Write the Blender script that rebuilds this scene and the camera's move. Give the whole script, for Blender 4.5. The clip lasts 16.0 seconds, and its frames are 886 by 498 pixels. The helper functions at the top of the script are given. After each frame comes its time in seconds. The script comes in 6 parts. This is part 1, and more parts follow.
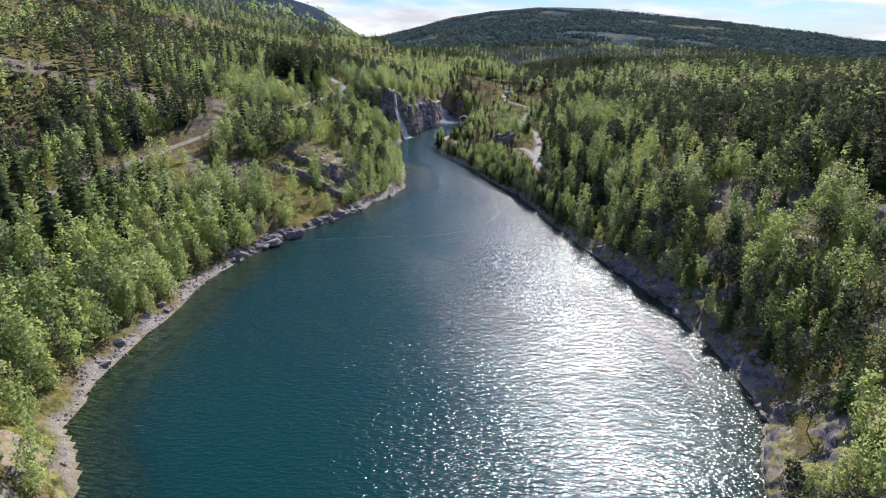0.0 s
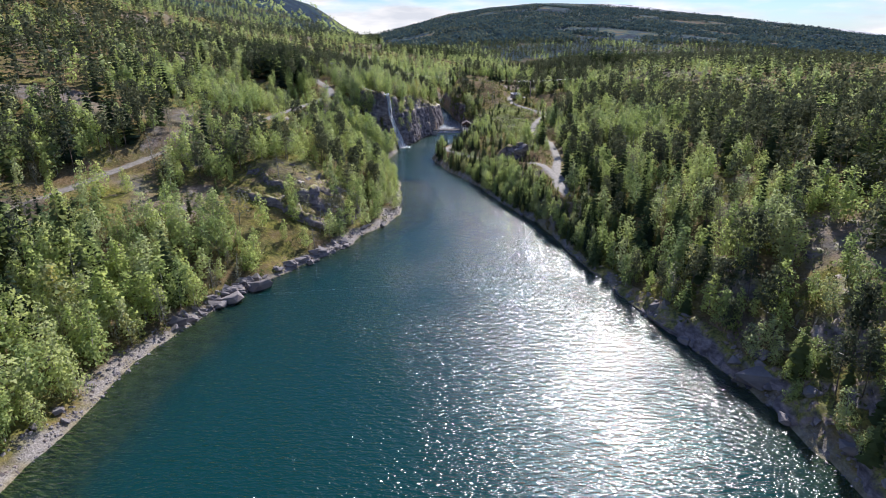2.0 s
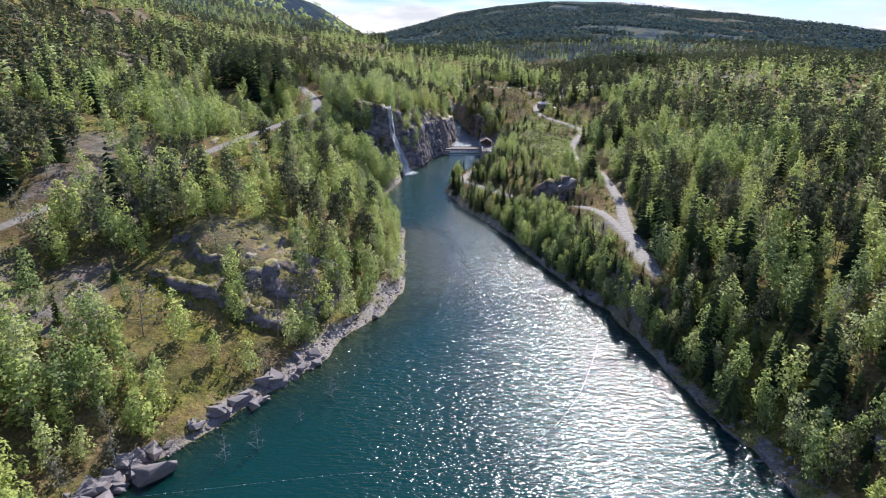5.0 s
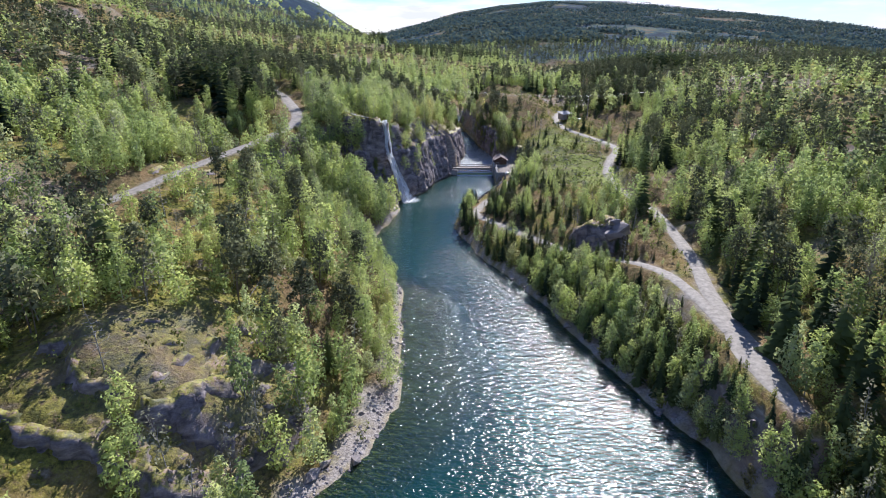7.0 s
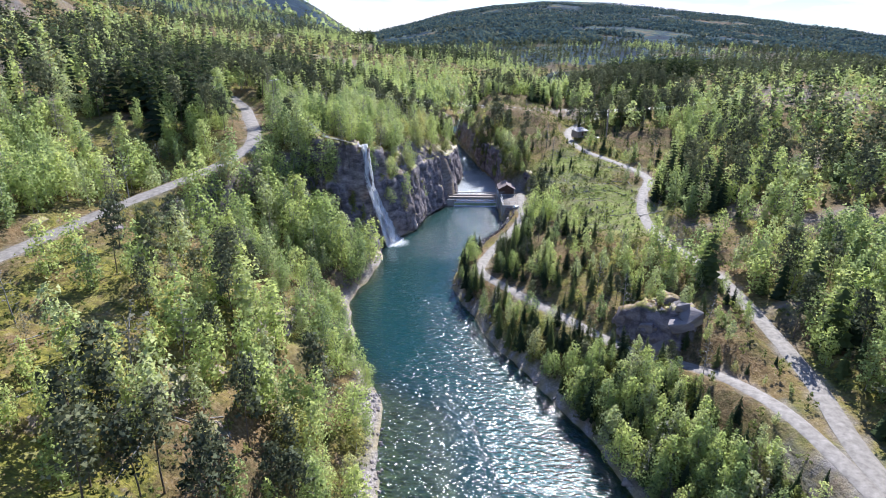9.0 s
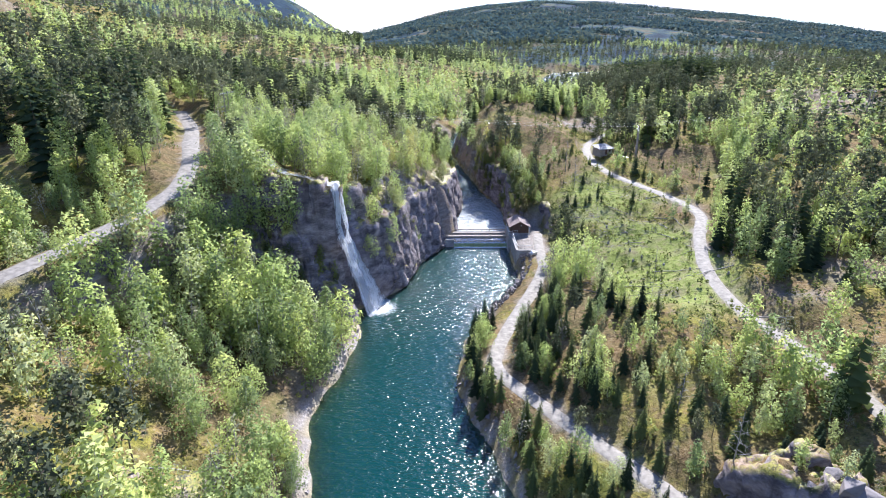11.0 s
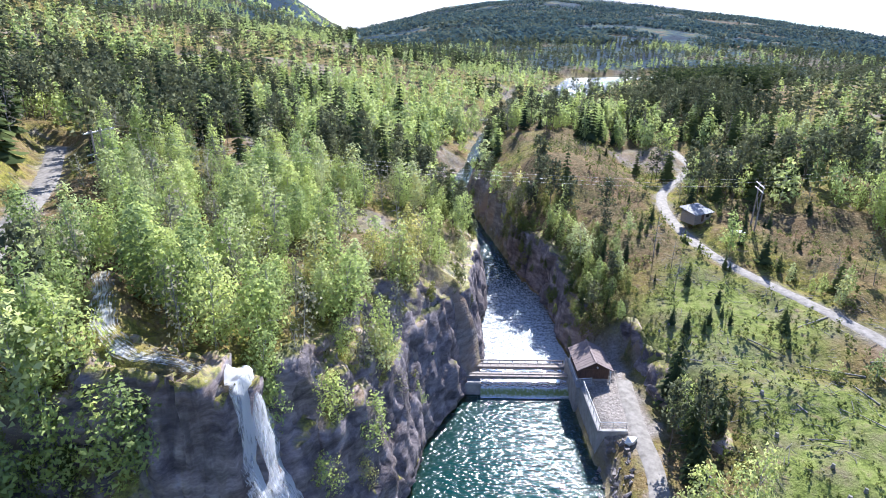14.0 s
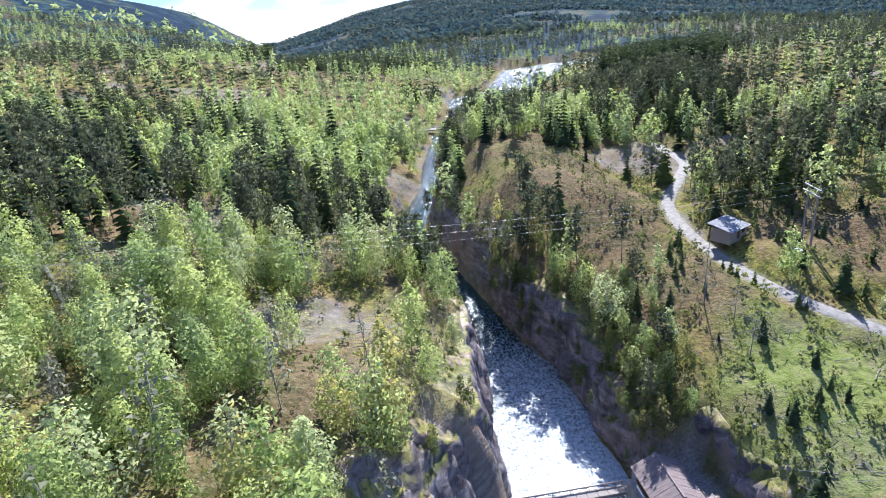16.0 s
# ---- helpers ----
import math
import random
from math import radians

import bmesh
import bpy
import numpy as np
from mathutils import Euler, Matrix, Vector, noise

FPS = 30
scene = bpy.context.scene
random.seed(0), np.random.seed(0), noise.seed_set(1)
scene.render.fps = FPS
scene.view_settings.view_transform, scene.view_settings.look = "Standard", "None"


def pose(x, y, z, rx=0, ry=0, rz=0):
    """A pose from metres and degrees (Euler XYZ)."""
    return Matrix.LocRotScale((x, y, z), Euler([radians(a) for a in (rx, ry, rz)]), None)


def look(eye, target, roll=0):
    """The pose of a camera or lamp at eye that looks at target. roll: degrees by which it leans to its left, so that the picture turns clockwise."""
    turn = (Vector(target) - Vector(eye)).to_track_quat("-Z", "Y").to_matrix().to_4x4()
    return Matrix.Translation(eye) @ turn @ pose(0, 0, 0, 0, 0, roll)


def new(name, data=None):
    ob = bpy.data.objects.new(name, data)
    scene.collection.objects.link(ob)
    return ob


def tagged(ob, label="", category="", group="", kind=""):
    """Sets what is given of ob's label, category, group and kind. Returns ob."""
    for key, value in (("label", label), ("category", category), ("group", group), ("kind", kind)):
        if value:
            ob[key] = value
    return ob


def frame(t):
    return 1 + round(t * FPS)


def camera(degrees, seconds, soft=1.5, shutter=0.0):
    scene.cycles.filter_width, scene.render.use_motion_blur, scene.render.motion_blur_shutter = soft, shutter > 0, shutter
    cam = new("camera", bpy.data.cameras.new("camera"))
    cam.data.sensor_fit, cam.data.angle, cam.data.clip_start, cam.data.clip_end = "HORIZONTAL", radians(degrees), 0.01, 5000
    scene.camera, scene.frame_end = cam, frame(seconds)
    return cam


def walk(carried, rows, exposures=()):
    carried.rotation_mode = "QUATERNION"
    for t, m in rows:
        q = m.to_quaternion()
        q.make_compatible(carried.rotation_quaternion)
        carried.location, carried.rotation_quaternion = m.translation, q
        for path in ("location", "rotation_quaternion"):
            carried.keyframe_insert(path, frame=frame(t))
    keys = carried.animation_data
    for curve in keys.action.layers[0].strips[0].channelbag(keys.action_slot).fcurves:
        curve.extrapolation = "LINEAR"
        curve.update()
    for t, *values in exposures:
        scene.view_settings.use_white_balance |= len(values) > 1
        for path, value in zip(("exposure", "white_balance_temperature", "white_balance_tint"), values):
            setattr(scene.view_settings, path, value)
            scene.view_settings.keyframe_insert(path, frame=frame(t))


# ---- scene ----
cam = camera(74.4, 16.0, 1.0)
PATH = [
    (0, (2.781, -5.363, 54.14), (2.753, -3.491, 53.437), 0.2),
    (0.5, (2.233, 3.651, 54.032), (2.217, 5.522, 53.326), 0.4),
    (1, (1.672, 12.655, 53.89), (1.661, 14.526, 53.181), 0.4),
    (1.5, (1.052, 21.806, 53.679), (1.037, 23.676, 52.968), 0.2),
    (2, (0.424, 31.086, 53.482), (0.403, 32.955, 52.771), -0.2),
    (2.5, (-0.195, 40.371, 53.405), (-0.222, 42.24, 52.693), -0.3),
    (3, (-0.784, 49.698, 53.415), (-0.815, 51.566, 52.702), -0.3),
    (3.5, (-1.222, 59.101, 53.464), (-1.256, 60.969, 52.75), -0.2),
    (3.7, (-1.458, 63.029, 53.438), (-1.493, 64.896, 52.724), -0.3),
    (5.8, (-4.672, 107.152, 51.409), (-4.721, 109.02, 50.698), -0.3),
    (6, (-4.941, 111.302, 51.372), (-4.989, 113.17, 50.659), -0.2),
    (6.5, (-5.544, 121.341, 51.321), (-5.594, 123.21, 50.609), -0.4),
    (7, (-6.094, 130.885, 51.312), (-6.143, 132.753, 50.599), -0.4),
    (7.5, (-6.512, 140.405, 51.318), (-6.559, 142.273, 50.605), -0.4),
    (8, (-6.997, 150.243, 51.375), (-7.035, 152.111, 50.662), -0.2),
    (8.5, (-7.445, 160.125, 51.453), (-7.472, 161.993, 50.739), 0.1),
    (9, (-7.987, 169.663, 51.561), (-8.003, 171.531, 50.846), 0.4),
    (9.2, (-8.178, 173.399, 51.547), (-8.188, 175.267, 50.833), 0.6),
    (11.3, (-9.33, 213.371, 50.795), (-9.323, 215.239, 50.081), -0.2),
    (11.5, (-9.531, 217.476, 50.791), (-9.518, 219.343, 50.075), -0.1),
    (12, (-10.211, 228.239, 50.748), (-10.184, 230.105, 50.029), 0.3),
    (12.5, (-10.851, 238.973, 50.692), (-10.821, 240.839, 49.973), 0.4),
    (13, (-11.509, 249.51, 50.687), (-11.481, 251.376, 49.967), 0.5),
    (13.5, (-12.165, 259.644, 50.807), (-12.138, 261.509, 50.085), 0.8),
    (14, (-12.854, 269.329, 51.012), (-12.833, 271.194, 50.288), 1.1),
    (14.5, (-13.81, 277.862, 51.101), (-13.785, 279.725, 50.375), 1.2),
    (15, (-14.318, 285.772, 51.092), (-14.268, 287.635, 50.367), -0.0),
    (15.5, (-14.795, 292.907, 51.081), (-14.689, 294.768, 50.357), -2.5),
    (16, (-15.274, 299.263, 51.068), (-15.085, 301.116, 50.34), -5.2),
]
walk(cam, [(t, look(eye, target, roll)) for t, eye, target, roll in PATH],
     exposures=[(0.0, 0.20, 6450, 14), (3.5, 0.27, 6450, 14), (7.0, 0.50, 6350, 14), (9.0, 0.78, 6200, 13), (12.0, 1.24, 6200, 13), (16.0, 0.98, 5950, 12)])


# ---- light ----
SUN_AZ, SUN_EL = 20.0, 41.0
world = bpy.data.worlds.new("sky")
scene.world = world
world.use_nodes = True
wn, wl = world.node_tree.nodes, world.node_tree.links
wn.clear()
sky = wn.new("ShaderNodeTexSky")
sky.sky_type, sky.sun_disc = "NISHITA", False
sky.sun_elevation, sky.sun_rotation = radians(SUN_EL), radians(SUN_AZ)
sky_bg = wn.new("ShaderNodeBackground")
sky.air_density, sky.dust_density, sky.ozone_density, sky.altitude = 1.0, 0.15, 2.5, 300
sky_bg.inputs[1].default_value = 0.125
cloud_bg = wn.new("ShaderNodeBackground")
cloud_bg.inputs[0].default_value, cloud_bg.inputs[1].default_value = (1.0, 1.0, 1.0, 1), 0.95
w_co = wn.new("ShaderNodeTexCoord")
w_map = wn.new("ShaderNodeMapping")
w_map.inputs["Scale"].default_value = (3.0, 3.0, 14.0)
w_map.inputs["Location"].default_value = (0.35, 0.0, 0.3)
w_noise = wn.new("ShaderNodeTexNoise")
w_noise.inputs["Scale"].default_value, w_noise.inputs["Detail"].default_value = 1.6, 7
w_ramp = wn.new("ShaderNodeValToRGB")
w_ramp.color_ramp.elements[0].position, w_ramp.color_ramp.elements[1].position = 0.43, 0.58
w_mix, w_out = wn.new("ShaderNodeMixShader"), wn.new("ShaderNodeOutputWorld")
wl.new(w_co.outputs["Generated"], w_map.inputs[0])
wl.new(w_map.outputs[0], w_noise.inputs["Vector"])
wl.new(w_noise.outputs["Fac"], w_ramp.inputs[0])
w_grey = wn.new("ShaderNodeValToRGB")
w_grey.color_ramp.elements[0].position, w_grey.color_ramp.elements[1].position = 0.42, 0.66
w_grey.color_ramp.elements[0].color, w_grey.color_ramp.elements[1].color = (1.0, 1.0, 1.0, 1), (0.66, 0.70, 0.76, 1)
w_fine = wn.new("ShaderNodeTexNoise")
w_fine.inputs["Scale"].default_value, w_fine.inputs["Detail"].default_value = 3.1, 6
wl.new(w_map.outputs[0], w_fine.inputs["Vector"])
wl.new(w_fine.outputs["Fac"], w_grey.inputs[0])
wl.new(w_grey.outputs[0], cloud_bg.inputs[0])
w_sep, w_high, w_share = wn.new("ShaderNodeSeparateXYZ"), wn.new("ShaderNodeMapRange"), wn.new("ShaderNodeMath")
w_share.operation = "MULTIPLY"
for at, value in (("From Min", 0.10), ("From Max", 0.30), ("To Min", 1.0), ("To Max", 0.12)):
    w_high.inputs[at].default_value = value
wl.new(w_co.outputs["Generated"], w_sep.inputs[0])
wl.new(w_sep.outputs[2], w_high.inputs[0])
wl.new(w_ramp.outputs[0], w_share.inputs[0])
wl.new(w_high.outputs[0], w_share.inputs[1])
wl.new(w_share.outputs[0], w_mix.inputs[0])
w_tint = wn.new("ShaderNodeMix")
w_tint.data_type, w_tint.blend_type = "RGBA", "MULTIPLY"
w_tint.inputs[0].default_value, w_tint.inputs[7].default_value = 1.0, (0.42, 0.58, 0.88, 1)
wl.new(sky.outputs[0], w_tint.inputs[6])
wl.new(w_tint.outputs[2], sky_bg.inputs[0])
wl.new(sky_bg.outputs[0], w_mix.inputs[1])
wl.new(cloud_bg.outputs[0], w_mix.inputs[2])
wl.new(w_mix.outputs[0], w_out.inputs[0])

sun = new("sun", bpy.data.lights.new("sun", "SUN"))
sun.data.energy, sun.data.angle, sun.data.color = 5.0, radians(0.53), (1.0, 0.97, 0.95)
sa, se = radians(SUN_AZ), radians(SUN_EL)
sun.matrix_world = look((0, 0, 200), (-math.sin(sa) * math.cos(se) * 100, -math.cos(sa) * math.cos(se) * 100, 200 - math.sin(se) * 100))


# ---- materials ----
class Mat:
    """A node material under construction."""

    def __init__(self, name):
        self.m = bpy.data.materials.new(name)
        self.m.use_nodes = True
        self.n, self.l = self.m.node_tree.nodes, self.m.node_tree.links
        self.n.clear()
        self.out = self.n.new("ShaderNodeOutputMaterial")
        self.pos = None

    def link(self, a, b):
        self.l.new(a, b)

    def coords(self, kind="Object"):
        return self.n.new("ShaderNodeTexCoord").outputs[kind]

    def noise(self, scale, detail=4, rough=0.55, vec=None, stretch=None):
        node = self.n.new("ShaderNodeTexNoise")
        node.inputs["Scale"].default_value, node.inputs["Detail"].default_value, node.inputs["Roughness"].default_value = scale, detail, rough
        vec = vec or self.coords()
        if stretch:
            mp = self.n.new("ShaderNodeMapping")
            mp.inputs["Scale"].default_value = stretch
            self.link(vec, mp.inputs[0])
            vec = mp.outputs[0]
        self.link(vec, node.inputs["Vector"])
        return node.outputs["Fac"]

    def ramp(self, fac, stops):
        node = self.n.new("ShaderNodeValToRGB")
        el = node.color_ramp.elements
        while len(el) < len(stops):
            el.new(0.5)
        for e, (p, c) in zip(el, stops):
            e.position = p
            e.color = (*c, 1) if isinstance(c, tuple) else (c, c, c, 1)
        self.link(fac, node.inputs[0])
        return node.outputs[0]

    def mix(self, fac, a, b, mode="MIX"):
        node = self.n.new("ShaderNodeMix")
        node.data_type, node.blend_type = "RGBA", mode
        for value, sock in ((fac, node.inputs[0]), (a, node.inputs[6]), (b, node.inputs[7])):
            if isinstance(value, tuple):
                sock.default_value = (*value, 1)
            elif isinstance(value, (int, float)):
                sock.default_value = value
            else:
                self.link(value, sock)
        return node.outputs[2]

    def math(self, op, a, b=0.0, clamp=False):
        node = self.n.new("ShaderNodeMath")
        node.operation, node.use_clamp = op, clamp
        for value, sock in ((a, node.inputs[0]), (b, node.inputs[1])):
            if isinstance(value, (int, float)):
                sock.default_value = value
            else:
                self.link(value, sock)
        return node.outputs[0]

    def attr(self, name):
        node = self.n.new("ShaderNodeAttribute")
        node.attribute_name = name
        return node.outputs["Fac"]

    def bump(self, height, strength=0.5, distance=0.1):
        node = self.n.new("ShaderNodeBump")
        node.inputs["Strength"].default_value, node.inputs["Distance"].default_value = strength, distance
        self.link(height, node.inputs["Height"])
        return node.outputs[0]

    def principled(self, color, rough=0.8, metal=0.0, normal=None, spec=0.5):
        b = self.n.new("ShaderNodeBsdfPrincipled")
        for value, sock in ((color, b.inputs["Base Color"]), (rough, b.inputs["Roughness"])):
            if isinstance(value, tuple):
                sock.default_value = (*value, 1)
            elif isinstance(value, (int, float)):
                sock.default_value = value
            else:
                self.link(value, sock)
        b.inputs["Metallic"].default_value = metal
        b.inputs["Specular IOR Level"].default_value = spec
        if normal:
            self.link(normal, b.inputs["Normal"])
        return b.outputs[0]

    def done(self, shader):
        self.link(shader, self.out.inputs[0])
        return self.m


def leaf_mat(name, stops, through_colour, scale=0.03, amount=0.36, vary=0.16):
    """Leaves: diffuse with light that comes through; the tone differs from tree to tree, a little from spray to spray."""
    m = Mat(name)
    pos = m.n.new("ShaderNodeNewGeometry")
    info = m.n.new("ShaderNodeObjectInfo")
    own = m.attr("tone")
    lone = m.math("SUBTRACT", 1.0, m.math("MULTIPLY", own, 1000.0, True))
    tree = m.math("ADD", own, m.math("MULTIPLY", lone, info.outputs["Random"]))
    stand = m.noise(scale, 3, 0.5, pos.outputs["Position"])
    t = m.math("ADD", m.math("MULTIPLY", tree, 0.8), m.math("MULTIPLY", stand, 0.9))
    t = m.math("ADD", m.math("SUBTRACT", t, 0.36 + vary / 2), m.math("MULTIPLY", pos.outputs["Random Per Island"], vary))
    col = m.ramp(t, stops)
    dif, tra = m.n.new("ShaderNodeBsdfDiffuse"), m.n.new("ShaderNodeBsdfTranslucent")
    m.link(col, dif.inputs[0])
    m.link(m.mix(0.55, col, through_colour), tra.inputs[0])
    mix = m.n.new("ShaderNodeMixShader")
    mix.inputs[0].default_value = amount
    m.link(dif.outputs[0], mix.inputs[1])
    m.link(tra.outputs[0], mix.inputs[2])
    return m.done(mix.outputs[0])


BIRCH_TONES = [(0.02, (0.115, 0.165, 0.09)), (0.16, (0.225, 0.295, 0.13)), (0.38, (0.42, 0.51, 0.175)), (0.66, (0.60, 0.65, 0.21)), (0.90, (0.50, 0.54, 0.32)), (1.0, (0.56, 0.48, 0.15))]
M_BIRCH = leaf_mat("birch_leaves", BIRCH_TONES, (0.57, 0.69, 0.30), amount=0.46)
M_SPRUCE = leaf_mat("spruce_needles", [(0.12, (0.030, 0.047, 0.030)), (0.42, (0.060, 0.085, 0.042)), (0.70, (0.105, 0.135, 0.052)), (0.95, (0.16, 0.185, 0.065))], (0.14, 0.18, 0.05), amount=0.26)
M_PINE = leaf_mat("pine_needles", [(0.15, (0.075, 0.092, 0.062)), (0.5, (0.122, 0.142, 0.086)), (0.85, (0.195, 0.208, 0.115))], (0.16, 0.18, 0.09), amount=0.25)
M_SHRUB = leaf_mat("shrub_leaves", [(0.12, (0.075, 0.10, 0.045)), (0.45, (0.15, 0.185, 0.06)), (0.75, (0.27, 0.30, 0.09)), (0.95, (0.26, 0.21, 0.11))], (0.34, 0.38, 0.12))
# Haze in front of the far forest is painted into these bluer leaf tones.
M_HAZED_WOOD = leaf_mat("far_forest_hazed", [(0.15, (0.036, 0.078, 0.112)), (0.5, (0.068, 0.122, 0.140)), (0.85, (0.16, 0.175, 0.125))], (0.14, 0.20, 0.16), 0.008, 0.3)
M_BUD = leaf_mat("budding_leaves", [(0.15, (0.19, 0.19, 0.15)), (0.5, (0.26, 0.27, 0.19)), (0.9, (0.36, 0.35, 0.23))], (0.26, 0.25, 0.14))


def bark_mat(name, a, b, scale=6.0):
    m = Mat(name)
    n1 = m.noise(scale, 5, 0.6, stretch=(1, 1, 0.35))
    return m.done(m.principled(m.ramp(n1, [(0.3, a), (0.7, b)]), 0.9, normal=m.bump(n1, 0.6, 0.05)))


M_BARK = bark_mat("conifer_bark", (0.09, 0.065, 0.05), (0.20, 0.155, 0.125))
M_BIRCHBARK = bark_mat("birch_bark", (0.22, 0.21, 0.20), (0.62, 0.60, 0.57), 3.0)
M_DEADWOOD = bark_mat("bleached_wood", (0.16, 0.15, 0.14), (0.36, 0.345, 0.33), 4.0)


def ground_mat():
    m = Mat("hillside_ground")
    geo = m.n.new("ShaderNodeNewGeometry")
    sep = m.n.new("ShaderNodeSeparateXYZ")
    m.link(geo.outputs["Normal"], sep.inputs[0])
    big, mid, fine = m.noise(0.045, 5), m.noise(0.42, 7, 0.68), m.noise(2.2, 6, 0.65)
    moss = m.ramp(mid, [(0.32, (0.05, 0.06, 0.02)), (0.43, (0.13, 0.13, 0.032)), (0.52, (0.30, 0.275, 0.06)), (0.61, (0.20, 0.15, 0.075)), (0.75, (0.36, 0.32, 0.26))])
    heath = m.ramp(fine, [(0.3, (0.09, 0.068, 0.035)), (0.55, (0.19, 0.14, 0.075)), (0.75, (0.30, 0.23, 0.13))])
    soil = m.mix(m.ramp(m.math("ADD", big, m.attr("heath")), [(0.44, 0.0), (0.56, 1.0)]), moss, heath)
    soil = m.mix(m.ramp(m.noise(0.9, 5, 0.7), [(0.45, 0.0), (0.68, 0.85)]), soil, (0.05, 0.06, 0.02))
    speck = m.noise(1.7, 7, 0.75)
    soil = m.mix(m.ramp(speck, [(0.53, 0.0), (0.62, 0.8)]), soil, (0.055, 0.045, 0.025))
    soil = m.mix(m.ramp(speck, [(0.33, 0.75), (0.41, 0.0)]), soil, (0.36, 0.33, 0.24))
    meadow = m.ramp(m.noise(0.8, 5, 0.65), [(0.30, (0.06, 0.075, 0.028)), (0.42, (0.16, 0.20, 0.05)), (0.53, (0.235, 0.275, 0.08)), (0.62, (0.25, 0.255, 0.10)), (0.70, (0.26, 0.20, 0.12)), (0.79, (0.38, 0.32, 0.24))])
    meadow = m.mix(m.ramp(m.noise(0.22, 4), [(0.48, 0.0), (0.66, 0.65)]), meadow, m.ramp(fine, [(0.35, (0.12, 0.095, 0.06)), (0.65, (0.27, 0.225, 0.16))]))
    rust = m.ramp(m.noise(0.14, 6, 0.65), [(0.48, 0.0), (0.62, 0.55)])
    soil = m.mix(rust, soil, m.ramp(fine, [(0.3, (0.13, 0.075, 0.042)), (0.55, (0.30, 0.195, 0.10)), (0.72, (0.44, 0.36, 0.27))]))
    soil = m.mix(m.attr("meadow"), soil, meadow)
    strata = m.noise(0.55, 7, 0.65, stretch=(0.6, 0.6, 2.2))
    rock = m.ramp(strata, [(0.25, (0.08, 0.075, 0.07)), (0.45, (0.19, 0.175, 0.165)), (0.6, (0.31, 0.285, 0.265)), (0.8, (0.47, 0.43, 0.39))])
    rock = m.mix(m.ramp(m.noise(0.16, 4), [(0.45, 0.0), (0.7, 0.75)]), rock, (0.34, 0.24, 0.17))
    steep = m.ramp(m.math("ADD", sep.outputs[2], m.math("MULTIPLY", m.math("SUBTRACT", mid, 0.5), 0.5)), [(0.52, 1.0), (0.68, 0.0)])
    bare = m.math("MAXIMUM", steep, m.math("MULTIPLY", m.attr("rock"), m.ramp(mid, [(0.30, 1.0), (0.62, 0.35)])), True)
    col = m.mix(bare, soil, rock)
    gravel = m.ramp(m.noise(3.0, 6, 0.7), [(0.3, (0.15, 0.135, 0.122)), (0.5, (0.33, 0.30, 0.275)), (0.72, (0.52, 0.48, 0.445))])
    col = m.mix(m.attr("gravel"), col, gravel)
    bed = m.ramp(m.noise(0.5, 5, 0.6), [(0.35, (0.22, 0.18, 0.09)), (0.65, (0.43, 0.37, 0.24))])
    col = m.mix(m.attr("bed"), col, bed)
    # distant forest floor: the blue of haze is painted into its colour
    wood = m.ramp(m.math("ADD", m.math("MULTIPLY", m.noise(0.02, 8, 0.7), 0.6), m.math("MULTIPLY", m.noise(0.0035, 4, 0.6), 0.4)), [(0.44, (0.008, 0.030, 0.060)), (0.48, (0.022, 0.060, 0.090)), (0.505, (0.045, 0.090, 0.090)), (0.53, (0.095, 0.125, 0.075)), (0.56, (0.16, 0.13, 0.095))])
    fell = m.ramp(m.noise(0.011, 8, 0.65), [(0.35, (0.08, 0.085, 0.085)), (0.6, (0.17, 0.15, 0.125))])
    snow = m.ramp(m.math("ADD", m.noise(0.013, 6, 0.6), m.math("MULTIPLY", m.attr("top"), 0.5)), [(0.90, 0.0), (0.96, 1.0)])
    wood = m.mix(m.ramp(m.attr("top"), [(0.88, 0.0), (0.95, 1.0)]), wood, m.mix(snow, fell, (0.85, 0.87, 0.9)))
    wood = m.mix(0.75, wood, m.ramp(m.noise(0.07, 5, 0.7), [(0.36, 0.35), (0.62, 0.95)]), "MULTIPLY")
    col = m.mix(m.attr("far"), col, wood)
    h = m.math("ADD", m.math("MULTIPLY", strata, 1.0), m.math("MULTIPLY", fine, 0.6))
    return m.done(m.principled(col, 0.92, normal=m.bump(h, 0.8, 0.5), spec=0.05))


M_GROUND = ground_mat()


def rock_mat():
    m = Mat("grey_gneiss")
    a, b = m.noise(1.1, 7, 0.65, stretch=(0.6, 0.6, 2.0)), m.noise(0.35, 3)
    info = m.n.new("ShaderNodeObjectInfo")
    col = m.ramp(a, [(0.25, (0.11, 0.10, 0.105)), (0.5, (0.27, 0.245, 0.245)), (0.75, (0.46, 0.43, 0.41))])
    col = m.mix(m.ramp(b, [(0.5, 0.0), (0.72, 0.7)]), col, (0.30, 0.21, 0.15))
    col = m.mix(m.math("MULTIPLY", info.outputs["Random"], 0.45), col, (0.16, 0.145, 0.14))
    return m.done(m.principled(col, 0.85, normal=m.bump(a, 0.9, 0.25), spec=0.3))


M_ROCK = rock_mat()


